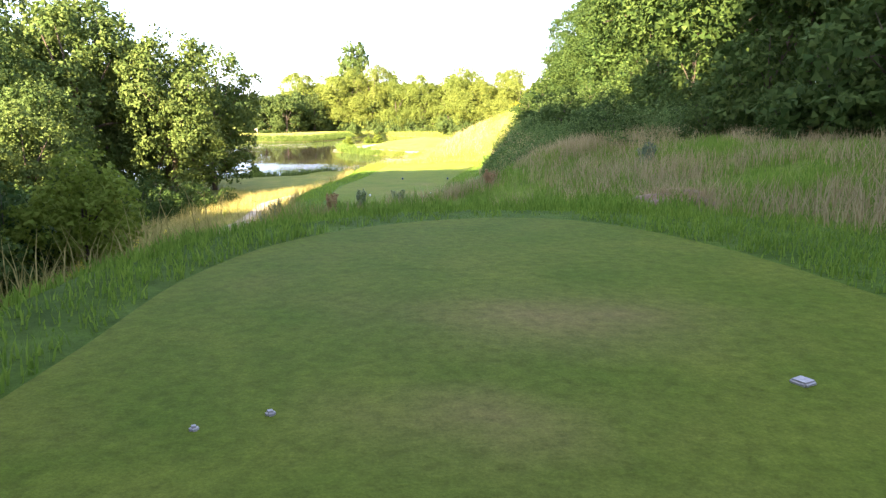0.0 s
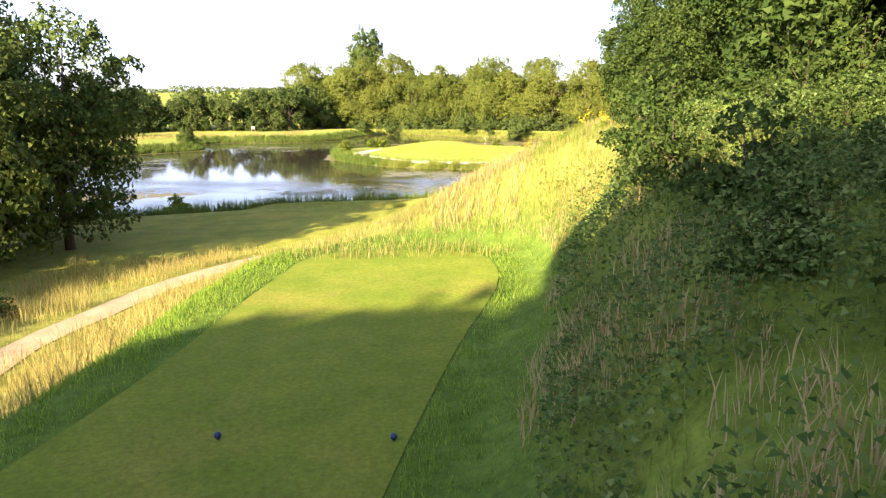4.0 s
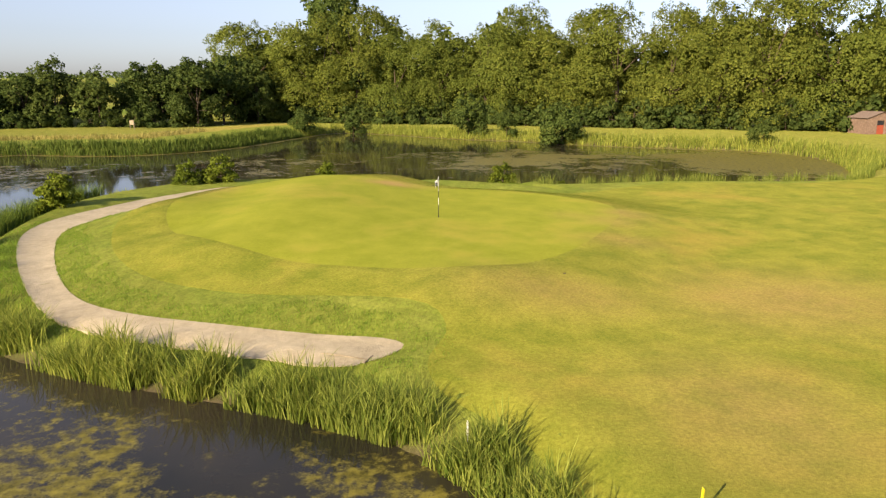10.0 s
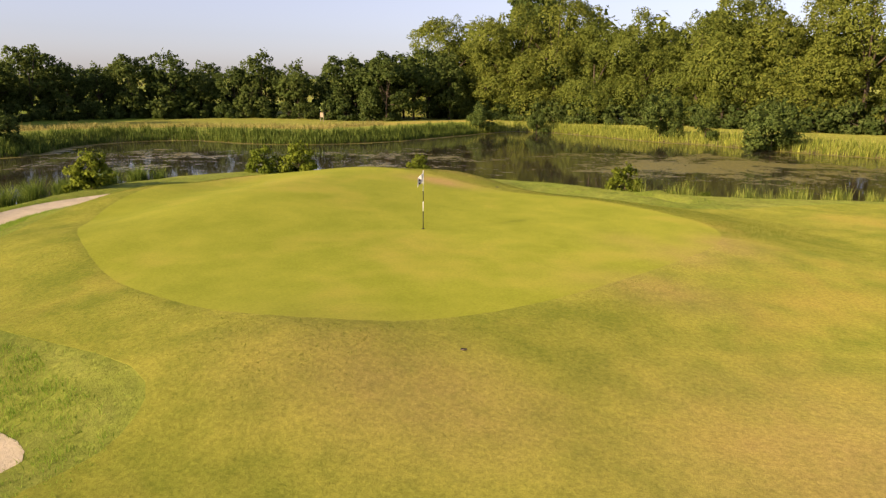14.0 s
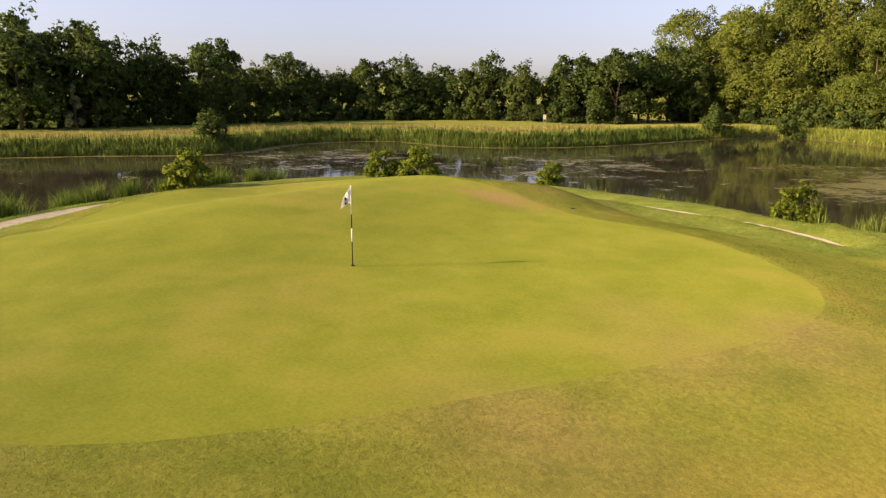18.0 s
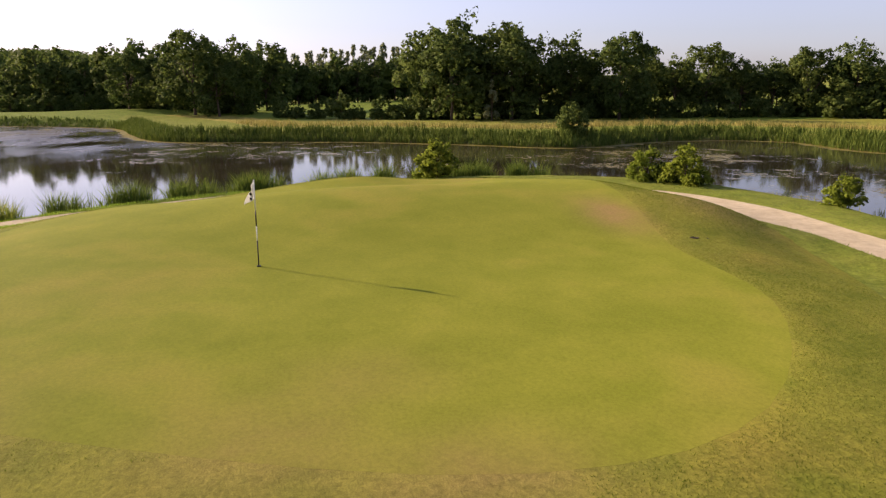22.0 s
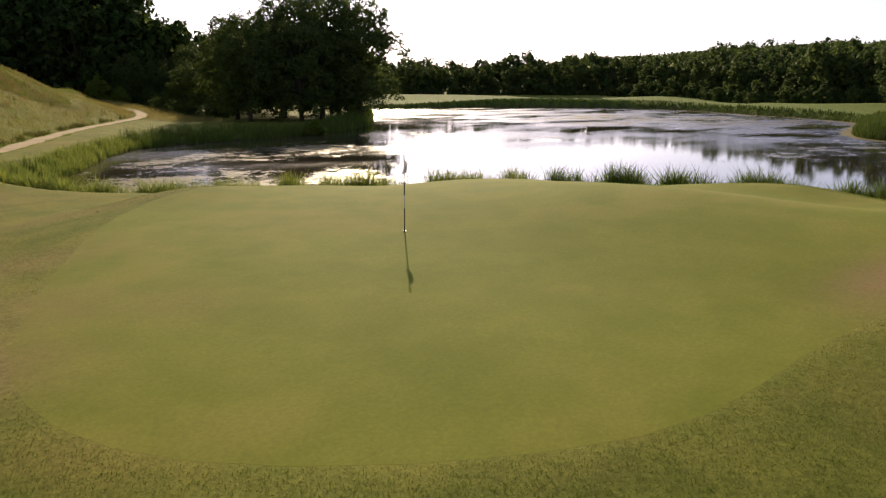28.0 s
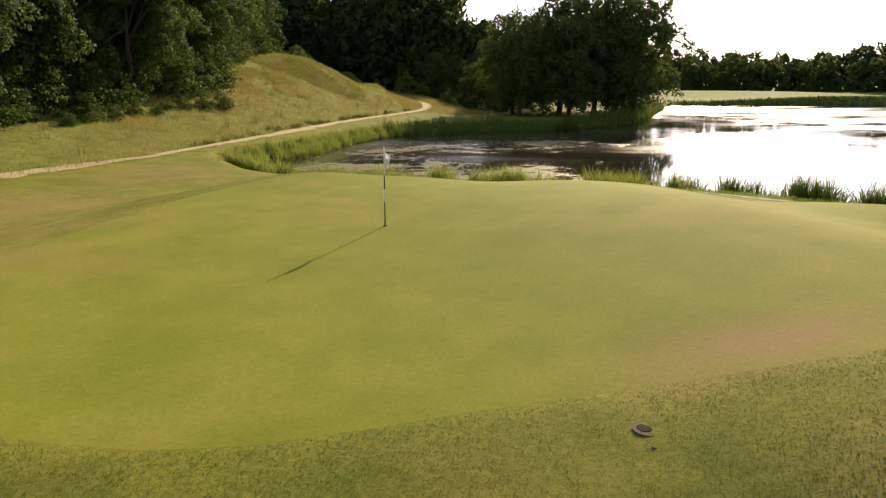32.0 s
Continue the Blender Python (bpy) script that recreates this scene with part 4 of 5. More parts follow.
reed_belt("reed_belt", (6, 23.6), (40, 32), (-0.3, 1.4), 130, 1.15, 0.02, 0.5, M_REED, "low reeds by the weedy water", 4)
reed_belt("reed_belt", (-42, -66), (-11.7, -55.2), (-0.9, 1.9), 110, 1.2, 0.018, 0.12, M_SHORE, "dense dark reeds along the south bank", 5, 0.35)
reed_belt("reed_belt", (-11.7, -55.2), (3.2, -33), (-0.5, 1.5), 190, 0.95, 0.015, 0.2, M_REED, "yellow-green reeds between the water and the mown strip", 11, 0.4)
reed_belt("reed_belt", (-80, -112), (-42, -66), (-0.6, 3.0), 30, 1.7, 0.035, 0.0, M_SHORE, "dark reeds below the trees on the point", 6)
reed_belt("reed_belt", (40, 32), (-26.5, 96), (-0.3, 3.0), 26, 1.25, 0.035, 0.05, M_REED, "tall yellow-green reeds on the north shore", 7)
reed_belt("reed_belt", (-26.5, 96), (-66, 22), (-0.3, 3.4), 44, 1.15, 0.04, 0.12, M_SHADED_SEDGE, "tall grass and reeds on the west bank", 8)
reed_belt("reed_belt", (-66, 22), (-119, -28), (-0.3, 3.2), 44, 1.15, 0.045, 0.1, M_SHADED_SEDGE, "shade-darkened reeds along the western cape", 9)
reed_belt("reed_belt", (-119, -28), (-98, -133), (-0.3, 2.0), 16, 0.7, 0.08, 0.1, M_SHADED_SEDGE, "low growth along the far bank", 10)


def meadow(name, area, dense, tall, width, keep, material, label, seed, lean=0.55):
    """Tall grass over a rectangle wherever keep(x, y) says so."""
    rng = np.random.default_rng(seed)
    x0, y0, x1, y1 = area
    n = int((x1 - x0) * (y1 - y0) * dense)
    x, y = rng.uniform(x0, x1, n), rng.uniform(y0, y1, n)
    k = keep(x, y)
    tuft = 0.55 * clumps(x, y, 0.14 + 0.25 * tall, seed) + 0.45 * clumps(x, y, 0.9, seed + 40)
    k &= 0.5 + 0.5 * tuft + rng.uniform(-0.3, 0.3, n) > 0.4
    x, y, tuft = x[k], y[k], tuft[k]
    h = tall * rng.uniform(0.4, 1.15, len(x)) * (0.85 + 0.35 * tuft)
    ob = cards(name, blades(rng, x, y, height(x, y) - 0.03, h, width, lean), material)
    return tagged(ob, label, "grass", kind="stuff")


def shore_far(x, y):
    return away(x, y, SHORE_L)


def toe_of(x, y):
    return away(x, y, TOE_L, False)


def off_tees(x, y):
    return (away(x, y, TEE_LOW_L) > 1.6) & (away(x, y, TEE_HIGH_L) > 1.5)


M_GRASS = leaf_material("green_grass_blades", (0.1, 0.17, 0.026), (0.26, 0.33, 0.06), 0.42)
M_SEDGE = leaf_material("sedge_blades", (0.07, 0.08, 0.02), (0.2, 0.18, 0.05), 0.3)
M_LUSH = leaf_material("lush_grass_blades", (0.12, 0.21, 0.025), (0.26, 0.36, 0.055), 0.45)
M_SEED = leaf_material("seeding_grass", (0.33, 0.245, 0.11), (0.54, 0.42, 0.22), 0.35)
M_RUST = leaf_material("rusty_grass", (0.3, 0.17, 0.055), (0.44, 0.3, 0.12), 0.3)
meadow("tall_dry_grass", (-24, -104, 14, -24), 52, 0.5, 0.008, lambda x, y: (toe_of(x, y) > 0.1) & (toe_of(x, y) < 15), M_STRAW, "tall straw-coloured grass on the sunny slope", 1)
meadow("slope_seeding_grass", (-9, -106, 14, -32), 60, 0.62, 0.006, lambda x, y: (toe_of(x, y) > 5) & (toe_of(x, y) < 16) & (clumps(x, y, 2.0, 5) > np.where(toe_of(x, y) > 9, -0.5, 0.25)), M_RUST, "brown seeding grass along the crest", 11)
meadow("green_slope_grass", (-24, -104, 16, -20), 30, 0.38, 0.007, lambda x, y: (toe_of(x, y) > 0.05) & (toe_of(x, y) < 18), M_GRASS, "green grass and weeds among the straw", 2)
meadow("slope_tufts", (-20, -92, 16, -24), 70, 0.75, 0.012, lambda x, y: (toe_of(x, y) > 2.2) & (toe_of(x, y) < 15) & (clumps(x, y, 0.55, 71) > 0.95), M_SEDGE, "dark rank tufts scattered over the sunny slope", 54, 0.4)
meadow("brow_dry_grass", (-15, -107, 2, -86), 230, 0.4, 0.0055, lambda x, y: (toe_of(x, y) > 3) & (toe_of(x, y) < 20) & off_tees(x, y), M_STRAW, "dense straw grass on the brow of the slope", 52)
meadow("brow_green_grass", (-15, -107, 3, -86), 110, 0.36, 0.006, lambda x, y: (toe_of(x, y) > 5) & off_tees(x, y) & (clumps(x, y, 1.0, 12) > 0.0), M_GRASS, "green grass through the straw on the brow", 53)
meadow("west_dry_grass", (-112, -30, -40, 100), 14, 0.95, 0.035, lambda x, y: (shore_far(x, y) > 17 + 2.5 * waves(x, y, 9.0)) & (shore_far(x, y) < 22 + 2.5 * waves(x, y, 9.0)), M_STRAW, "tall dry grass along the foot of the western trees", 51)
meadow("bank_grass", (-34, -162, -19.5, -84), 70, 0.8, 0.007, lambda x, y: (away(x, y, PATH_L) > np.where(y < -104, -0.2, 0.15)) & off_tees(x, y) & (x < -20.5 + 0 * y), M_STRAW, "pale dry grass on the bank beside the path", 3)
meadow("shaded_rough", (-26, -147, -6, -126), 200, 0.4, 0.01, off_tees, M_LUSH, "shaded green rough between the two tees", 4)
meadow("seeding_grass", (-25, -143, -6, -128.4), 170, 0.62, 0.008, lambda x, y: off_tees(x, y) & (clumps(x, y, 1.1, 21) > np.where(y > -132.5, -0.5, 0.75)), M_SEED, "pinkish seeding grass between the tees", 5)
meadow("bank_seeding_grass", (-13.5, -152, 0, -96), 110, 0.6, 0.009, lambda x, y: off_tees(x, y) & (away(x, y, TEE_HIGH_L) > 2.5) & (clumps(x, y, 1.3, 6) > np.where(y < -131, -0.5, np.where(x < -10.5, -0.2, 0.6))), M_SEED, "pinkish seeding grass on the shaded bank", 7)
meadow("bunker_lip_grass", (-27, -21, 11, 26), 60, 0.1, 0.007, lambda x, y: (away(x, y, BUNKER_L) > 0.02) & (away(x, y, BUNKER_L) < 2.6) & (away(x, y, OVERLAYS[0]) > 0) & (away(x, y, SHORE_L) > 0.8), M_GRASS, "uncut green grass round the bunker", 8)
meadow("bunker_end_grass", (-24, -21, 4, 6), 330, 0.15, 0.007, lambda x, y: (away(x, y, BUNKER_L) > -0.04) & (away(x, y, BUNKER_L) < 1.5 + 0.5 * clumps(x, y, 1.2, 9)) & (away(x, y, OVERLAYS[0]) > -0.6) & (away(x, y, SHORE_L) > 0.5), M_LUSH, "shaggy green grass along the bunker's lip", 13, 0.8)
meadow("collar_grass", (-24, -164, -8, -101), 280, 0.19, 0.009, lambda x, y: ((away(x, y, TEE_LOW_L) > 0.05) & (away(x, y, TEE_LOW_L) < 2.4)) | ((away(x, y, TEE_HIGH_L) > 0.05) & (away(x, y, TEE_HIGH_L) < 3.2)), M_LUSH, "lush uncut grass round the tees", 6)

meadow("shaded_slope_grass", (-13, -150, 3, -96), 55, 0.4, 0.008, lambda x, y: off_tees(x, y) & (away(x, y, TEE_HIGH_L) > 2.5), M_GRASS, "rank green grass on the shaded bank", 9)
meadow("sedge_tufts", (-24, -92, 10, -36), 230, 0.5, 0.011, lambda x, y: (away(x, y, PATH_L, reach=2.0) > 0.1) & (toe_of(x, y) > -0.2) & (away(x, y, PATH_L, reach=2.0) < 0.75 + 0.45 * waves(x, y, 0.7)) & (clumps(x, y, 0.6, 3) > -0.25), M_SEDGE, "dark sedge tufts along the path's edge", 10, 0.35)

meadow("path_verge_grass", (-24, -100, 16, -22), 260, 0.15, 0.008, lambda x, y: (np.abs(away(x, y, PATH_L, reach=2.0) - 0.1) < 0.25 + 0.12 * clumps(x, y, 0.5, 30)), M_GRASS, "ragged grass edge along the gravel path", 15, 0.8)


def fringe(name, dense, seed):
    """Short upright blades in the apron next to the green."""
    rng = np.random.default_rng(seed)
    n = int(42 * 44 * dense)
    x, y = rng.uniform(-18, 24, n), rng.uniform(-20, 24, n)
    d = away(x, y, GREEN_L, reach=8.0)
    k = (d > 0.03) & (d < 7.9) & (away(x, y, OVERLAYS[0]) < -0.05) & ((x < 9) | (y > 4))
    k &= rng.uniform(0, 1, n) < np.interp(d, [0, 4, 7.9], [1.0, 0.8, 0.15]) * np.interp(y, [-20, -12, 2, 7], [0.35, 0.35, 0.35, 1.0])
    x, y = x[k], y[k]
    m = len(x)
    a, tall = rng.uniform(0, 6.283, m), rng.uniform(0.014, 0.034, m)
    root = np.stack([x, y, height(x, y) + 0.008], 1)
    half = np.stack([np.cos(a), np.sin(a), 0 * a], 1) * 0.007
    tip = root + np.stack([rng.normal(0, 0.016, m), rng.normal(0, 0.016, m), tall], 1)
    return tagged(cards(name, np.stack([root - half, root + half, tip], 1), M_FRINGE, None), "short coarse grass of the apron round the green", "grass", kind="stuff")


M_FRINGE = leaf_material("apron_grass_blades", (0.1, 0.132, 0.015), (0.175, 0.2, 0.027), 0.5)
fringe("apron_grass", 640, 12)


def thicket(name, area, dense, leaf, keep, material, label, seed, lift=0.55):
    """Low leafy growth in mounds over the slope."""
    rng = np.random.default_rng(seed)
    x0, y0, x1, y1 = area
    n = int((x1 - x0) * (y1 - y0) * dense)
    x, y = rng.uniform(x0, x1, n), rng.uniform(y0, y1, n)
    k = keep(x, y)
    x, y = x[k], y[k]
    top = lift * (0.5 + 0.5 * clumps(x, y, 0.8, seed)) + lift * 0.5 * (0.5 + 0.5 * clumps(x, y, 0.33, seed + 2))
    z = height(x, y) + top * rng.uniform(0.3, 1.0, len(x))
    at = np.stack([x, y, z], 1)
    up = np.tile((0, 0, 1.0), (len(x), 1)) + rng.normal(0, 0.5, (len(x), 3))
    ob = cards(name, leaf_quads(rng, at, up, leaf), material)
    return tagged(ob, label, "undergrowth", kind="stuff")


M_BRAMBLE = leaf_material("bramble_leaves", (0.055, 0.1, 0.022), (0.2, 0.25, 0.07), 0.36)
thicket("bramble_thicket", (-14, -150, 3, -97), 330, 0.048, lambda x, y: off_tees(x, y) & (toe_of(x, y) > 9.5) & (away(x, y, TEE_LOW_L) > 1.9) & (away(x, y, TEE_HIGH_L) > 4.5) & ((y > -133) | (x > -7)) & (y < -105 + 2 * waves(x, y, 3.0)) & (clumps(x, y, 1.6, 4) > np.where(y < -130, 0.35, -0.55)), M_BRAMBLE, "tangled bramble and nettle thicket on the shaded bank", 1, 1.1)
thicket("slope_weeds", (-10, -106, 16, -28), 190, 0.042, lambda x, y: (toe_of(x, y) > 10.5) & (toe_of(x, y) < 17) & (clumps(x, y, 1.3, 7) > 0.0), M_SHRUB, "green weeds spread through the dry slope", 2, 0.4)


# ---- small things ----
M_WHITE = plain("white_paint", (0.8, 0.79, 0.76), 0.5, 0, 0.06)
M_BLACK = plain("black_paint_and_hole_shade", (0.025, 0.025, 0.028), 0.5, 0, 0.2)
M_YELLOW = plain("yellow_paint", (0.75, 0.6, 0.03), 0.5, 0, 0.12)
M_PETAL = plain("yellow_petals", (0.8, 0.62, 0.02), 0.6, 0, 0.12, 30)
M_WOOD = plain("weathered_wood", (0.34, 0.28, 0.2), 0.8, 0, 0.4, 5)
M_RED = plain("red_brown_door", (0.3, 0.07, 0.04), 0.6, 0, 0.25)
M_STONE = plain("rubble_stone", (0.22, 0.15, 0.115), 0.9, 0, 0.4, 3)
M_TILE = plain("roof_tiles", (0.24, 0.18, 0.15), 0.85, 0, 0.3, 4)
M_BLUE = plain("dark_blue_paint", (0.03, 0.05, 0.12), 0.4, 0, 0.15)
M_HOLE = plain("dark_hole_shade", (0.015, 0.015, 0.014), 0.95, 0, 0.2)
M_SOIL = plain("bare_soil", (0.1, 0.08, 0.05), 0.95, 0, 0.4, 12)


def block(bm, x0, y0, z0, x1, y1, z1, bevel=0.0):
    m = Matrix.Translation(((x0 + x1) / 2, (y0 + y1) / 2, (z0 + z1) / 2)) @ Matrix.Diagonal((x1 - x0, y1 - y0, z1 - z0, 1))
    v = bmesh.ops.create_cube(bm, size=1.0, matrix=m)["verts"]
    if bevel:
        bmesh.ops.bevel(bm, geom=list({e for p in v for e in p.link_edges}), offset=bevel, segments=2, affect="EDGES")


def flagstick():
    """A banded stick with a hanging flag in the cup."""
    z0 = ground_at(0, 0) + 0.03
    stick = new("flagstick")
    stick.location = (0, 0, z0)
    tagged(stick, "black and white banded flagstick with a limp white flag", "flagstick")
    for name, a, b, mat in (("lower_band", 0.0, 0.64, M_BLACK), ("white_band", 0.64, 1.0, M_WHITE), ("upper_band", 1.0, 1.38, M_BLACK), ("top_band", 1.38, 2.13, M_WHITE)):
        bm = bmesh.new()
        tube(bm, [(0, 0, a), (0, 0, (a + b) / 2), (0, 0, b)], [0.016, 0.016, 0.016], 10)
        part(name, bm, mat, stick, "", True)
    bm = bmesh.new()
    out, n, m = Vector((-0.72, -0.69, 0)), 9, 9
    grid = []
    for i in range(n):
        for j in range(m):
            u, v = i / (n - 1), j / (m - 1)
            drop = 0.42 * v + 0.3 * u * (1 - 0.45 * v)
            p = out * (0.28 * u * (0.75 + 0.25 * v)) + Vector((-out.y, out.x, 0)) * (0.1 * u * math.sin(6 * u + 2 * v)) + Vector((0, 0, 2.11 - drop))
            grid.append(bm.verts.new(p))
    for i in range(n - 1):
        for j in range(m - 1):
            bm.faces.new((grid[i * m + j], grid[i * m + j + 1], grid[(i + 1) * m + j + 1], grid[(i + 1) * m + j]))
    bmesh.ops.solidify(bm, geom=bm.faces[:], thickness=0.004)
    flag = part("flag", bm, M_WHITE, stick, "limp white flag", True)
    bm = bmesh.new()
    for z, r in ((1.78, 0.035), (1.66, 0.028)):
        bmesh.ops.create_uvsphere(bm, u_segments=8, v_segments=6, radius=r, matrix=Matrix.Translation(out * 0.14 + Vector((0, 0, z))) @ Matrix.Diagonal((0.9, 0.9, 1.2, 1)))
    part("flag_mark", bm, M_BLACK, flag, "dark printed mark")
    # the cup is a flat black disc, its inner shade put into the colour
    bm = bmesh.new()
    tube(bm, [(0, 0, -0.02), (0, 0, 0.006)], [0.054, 0.054], 20)
    part("cup", bm, M_BLACK, stick, "black disc for the shaded hole cup")


flagstick()


def stake(name, x, y, tall, wide, thick, material, label, turn=0.0):
    bm = bmesh.new()
    block(bm, -wide / 2, -thick / 2, -0.15, wide / 2, thick / 2, tall, 0.008)
    bmesh.ops.translate(bm, verts=[v for v in bm.verts if v.co.z > tall - 0.02 and v.co.x > 0], vec=(0, 0, -0.03))
    ob = part(name, bm, material)
    ob.matrix_world = pose(x, y, ground_at(x, y), 3, 2, turn)
    return tagged(ob, label, "stake")


stake("marker_post", 4.94, -25.5, 0.62, 0.05, 0.035, M_YELLOW, "short yellow wooden hazard post in the mown grass", 20)
stake("marker_peg", 0.89, -21.2, 0.55, 0.05, 0.04, M_WHITE, "white wooden peg among the reeds", 10)


def tee_marker(x, y, material, label):
    bm = bmesh.new()
    bmesh.ops.create_uvsphere(bm, u_segments=14, v_segments=9, radius=0.055, matrix=Matrix.Translation((0, 0, 0.065)))
    tube(bm, [(0, 0, -0.08), (0, 0, 0.03)], [0.012, 0.02], 8)
    ob = part("tee_marker", bm, material, None, "", True)
    ob.location = (x, y, ground_at(x, y) + 0.02)
    return tagged(ob, label, "tee marker", "tee markers")


tee_marker(-19.1, -124.5, M_WHITE, "white ball-shaped tee marker on the mown tee")
tee_marker(-16.6, -125.2, M_WHITE, "white ball-shaped tee marker on the mown tee")
tee_marker(-17.3, -116.3, M_BLUE, "dark blue ball-shaped tee marker")
tee_marker(-14.7, -116.5, M_BLUE, "dark blue ball-shaped tee marker")


M_PALE = plain("pale_stone", (0.5, 0.46, 0.4), 0.8, 0, 0.3, 25)


def plate(x, y, size, material, label, name="tee_plate"):
    bm = bmesh.new()
    block(bm, -size / 2, -size / 2, -0.05, size / 2, size / 2, 0.02, 0.012)
    ob = part(name, bm, material)
    ob.matrix_world = pose(x, y, ground_at(x, y) + 0.025, 0, 0, 25)
    return tagged(ob, label, "plate")


plate(-16.2, -123.3, 0.09, M_WHITE, "small white stone plate set in the lower tee")
plate(-16.3, -153.9, 0.11, M_PALE, "small pale stone plate set in the tee")
plate(-19.3, -154.05, 0.05, M_PALE, "pale scuffed chip of stone in the tee turf")
plate(-19.65, -154.2, 0.045, M_PALE, "pale scuffed chip of stone in the tee turf")


def drain(x, y, r, label):
    """A round cover sunk in a ring of bare soil."""
    z = ground_at(x, y) + 0.012
    thing = new("drain_cover")
    thing.location = (x, y, z)
    tagged(thing, label, "drain", "irrigation covers")
    bm = bmesh.new()
    tube(bm, [(0, 0, -0.05), (0, 0, 0.004)], [r * 1.3, r * 1.3], 18)
    part("soil_ring", bm, M_SOIL, thing)
    # on the large drain a near-black disc stands in for the shaded hole
    bm = bmesh.new()
    tube(bm, [(0.1 * r, -0.15 * r, 0), (0.1 * r, -0.15 * r, 0.009)], [r * 0.75, r * 0.7], 18)
    part("lid", bm, M_HOLE if r > 0.08 else M_STONE, thing, "flat lid disc, near black for the large drain's hole")
    bm = bmesh.new()
    for k in range(-2, 3):
        block(bm, k * r * 0.28 - 0.01, -r * 0.6, 0.008, k * r * 0.28 + 0.01, r * 0.4, 0.012)
    part("grate", bm, M_HOLE, thing)


drain(-0.57, 12.26, 0.13, "sunken round drain cover in the fringe grass")
drain(-0.44, 12.64, 0.045, "small pale sprinkler cover in the fringe grass")
drain(4.9, -10.6, 0.06, "small dark sprinkler cover in the apron")


def pump_hut(x, y, turn):
    """A small gabled hut of stone with a red door."""
    hut = new("pump_hut")
    hut.matrix_world = pose(x, y, ground_at(x, y) - 0.05, 0, 0, turn)
    tagged(hut, "small rubble-stone hut with a tiled gable and red door", "hut")
    w, d, h, top = 2.5, 2.2, 2.7, 3.6
    for name, x0, y0, x1, y1 in (("wall", -w, -d, -0.75, -d + 0.3), ("wall", 0.55, -d, w, -d + 0.3), ("wall", -w, d - 0.3, w, d),
                                 ("wall", -w, -d + 0.3, -w + 0.3, d - 0.3), ("wall", w - 0.3, -d + 0.3, w, d - 0.3)):
        bm = bmesh.new()
        block(bm, x0, y0, -0.2, x1, y1, h, 0.02)
        part(name, bm, M_STONE, hut)
    bm = bmesh.new()
    block(bm, -0.75, -d, 2.25, 0.55, -d + 0.3, h)
    part("lintel", bm, M_STONE, hut)
    for side_y in (-d + 0.15, d - 0.15):
        bm = bmesh.new()
        v = [bm.verts.new((a, side_y + o, c)) for o in (-0.15, 0.15) for a, c in ((-w, h), (w, h), (0, top))]
        for f in ((0, 1, 2), (5, 4, 3), (0, 3, 4, 1), (1, 4, 5, 2), (2, 5, 3, 0)):
            bm.faces.new([v[i] for i in f])
        part("gable", bm, M_STONE, hut)
    bm = bmesh.new()
    block(bm, -0.72, -d + 0.12, 0, 0.52, -d + 0.18, 1.5)
    part("door", bm, M_RED, hut, "red-brown plank door")
    # a solid black panel stands in for the shade inside the open hatch
    bm = bmesh.new()
    block(bm, -0.72, -d + 0.14, 1.5, 0.52, -d + 0.18, 2.25)
    part("opening", bm, M_BLACK, hut, "black panel standing in for the shaded open hatch")
    for sgn in (-1, 1):
        slope = math.atan2(top - h, w)
        for k in range(6):
            bm = bmesh.new()
            block(bm, 0, -d - 0.3, 0, 0.52, d + 0.3, 0.06, 0.01)
            ob = part("tile_course", bm, M_TILE, hut)
            a = w + 0.3 - 0.47 * (k + 1)
            ob.matrix_local = Matrix.Translation((sgn * (a + 0.5 * (1 - sgn) * 0), 0, h + 0.05 + (w - a) * math.tan(slope) - 0.02)) @ Matrix.Rotation(sgn * slope + (0 if sgn > 0 else math.pi), 4, "Y") @ Matrix.Translation((0, 0, 0 if sgn > 0 else -0.06))


pump_hut(71, 83, 8)


def sign_board(x, y, turn):
    board = new("information_board")
    board.matrix_world = pose(x, y, ground_at(x, y), 0, 0, turn)
    tagged(board, "small weathered wooden board on two posts", "sign")
    for sx in (-0.8, 0.8):
        bm = bmesh.new()
        block(bm, sx - 0.06, -0.06, -0.3, sx + 0.06, 0.06, 1.9, 0.01)
        part("post", bm, M_WOOD, board)
    bm = bmesh.new()
    block(bm, -0.74, -0.04, 0.9, 0.74, 0.04, 1.8, 0.01)
    part("panel", bm, M_WOOD, board, "grey plank panel")


sign_board(-62, 106, -40)


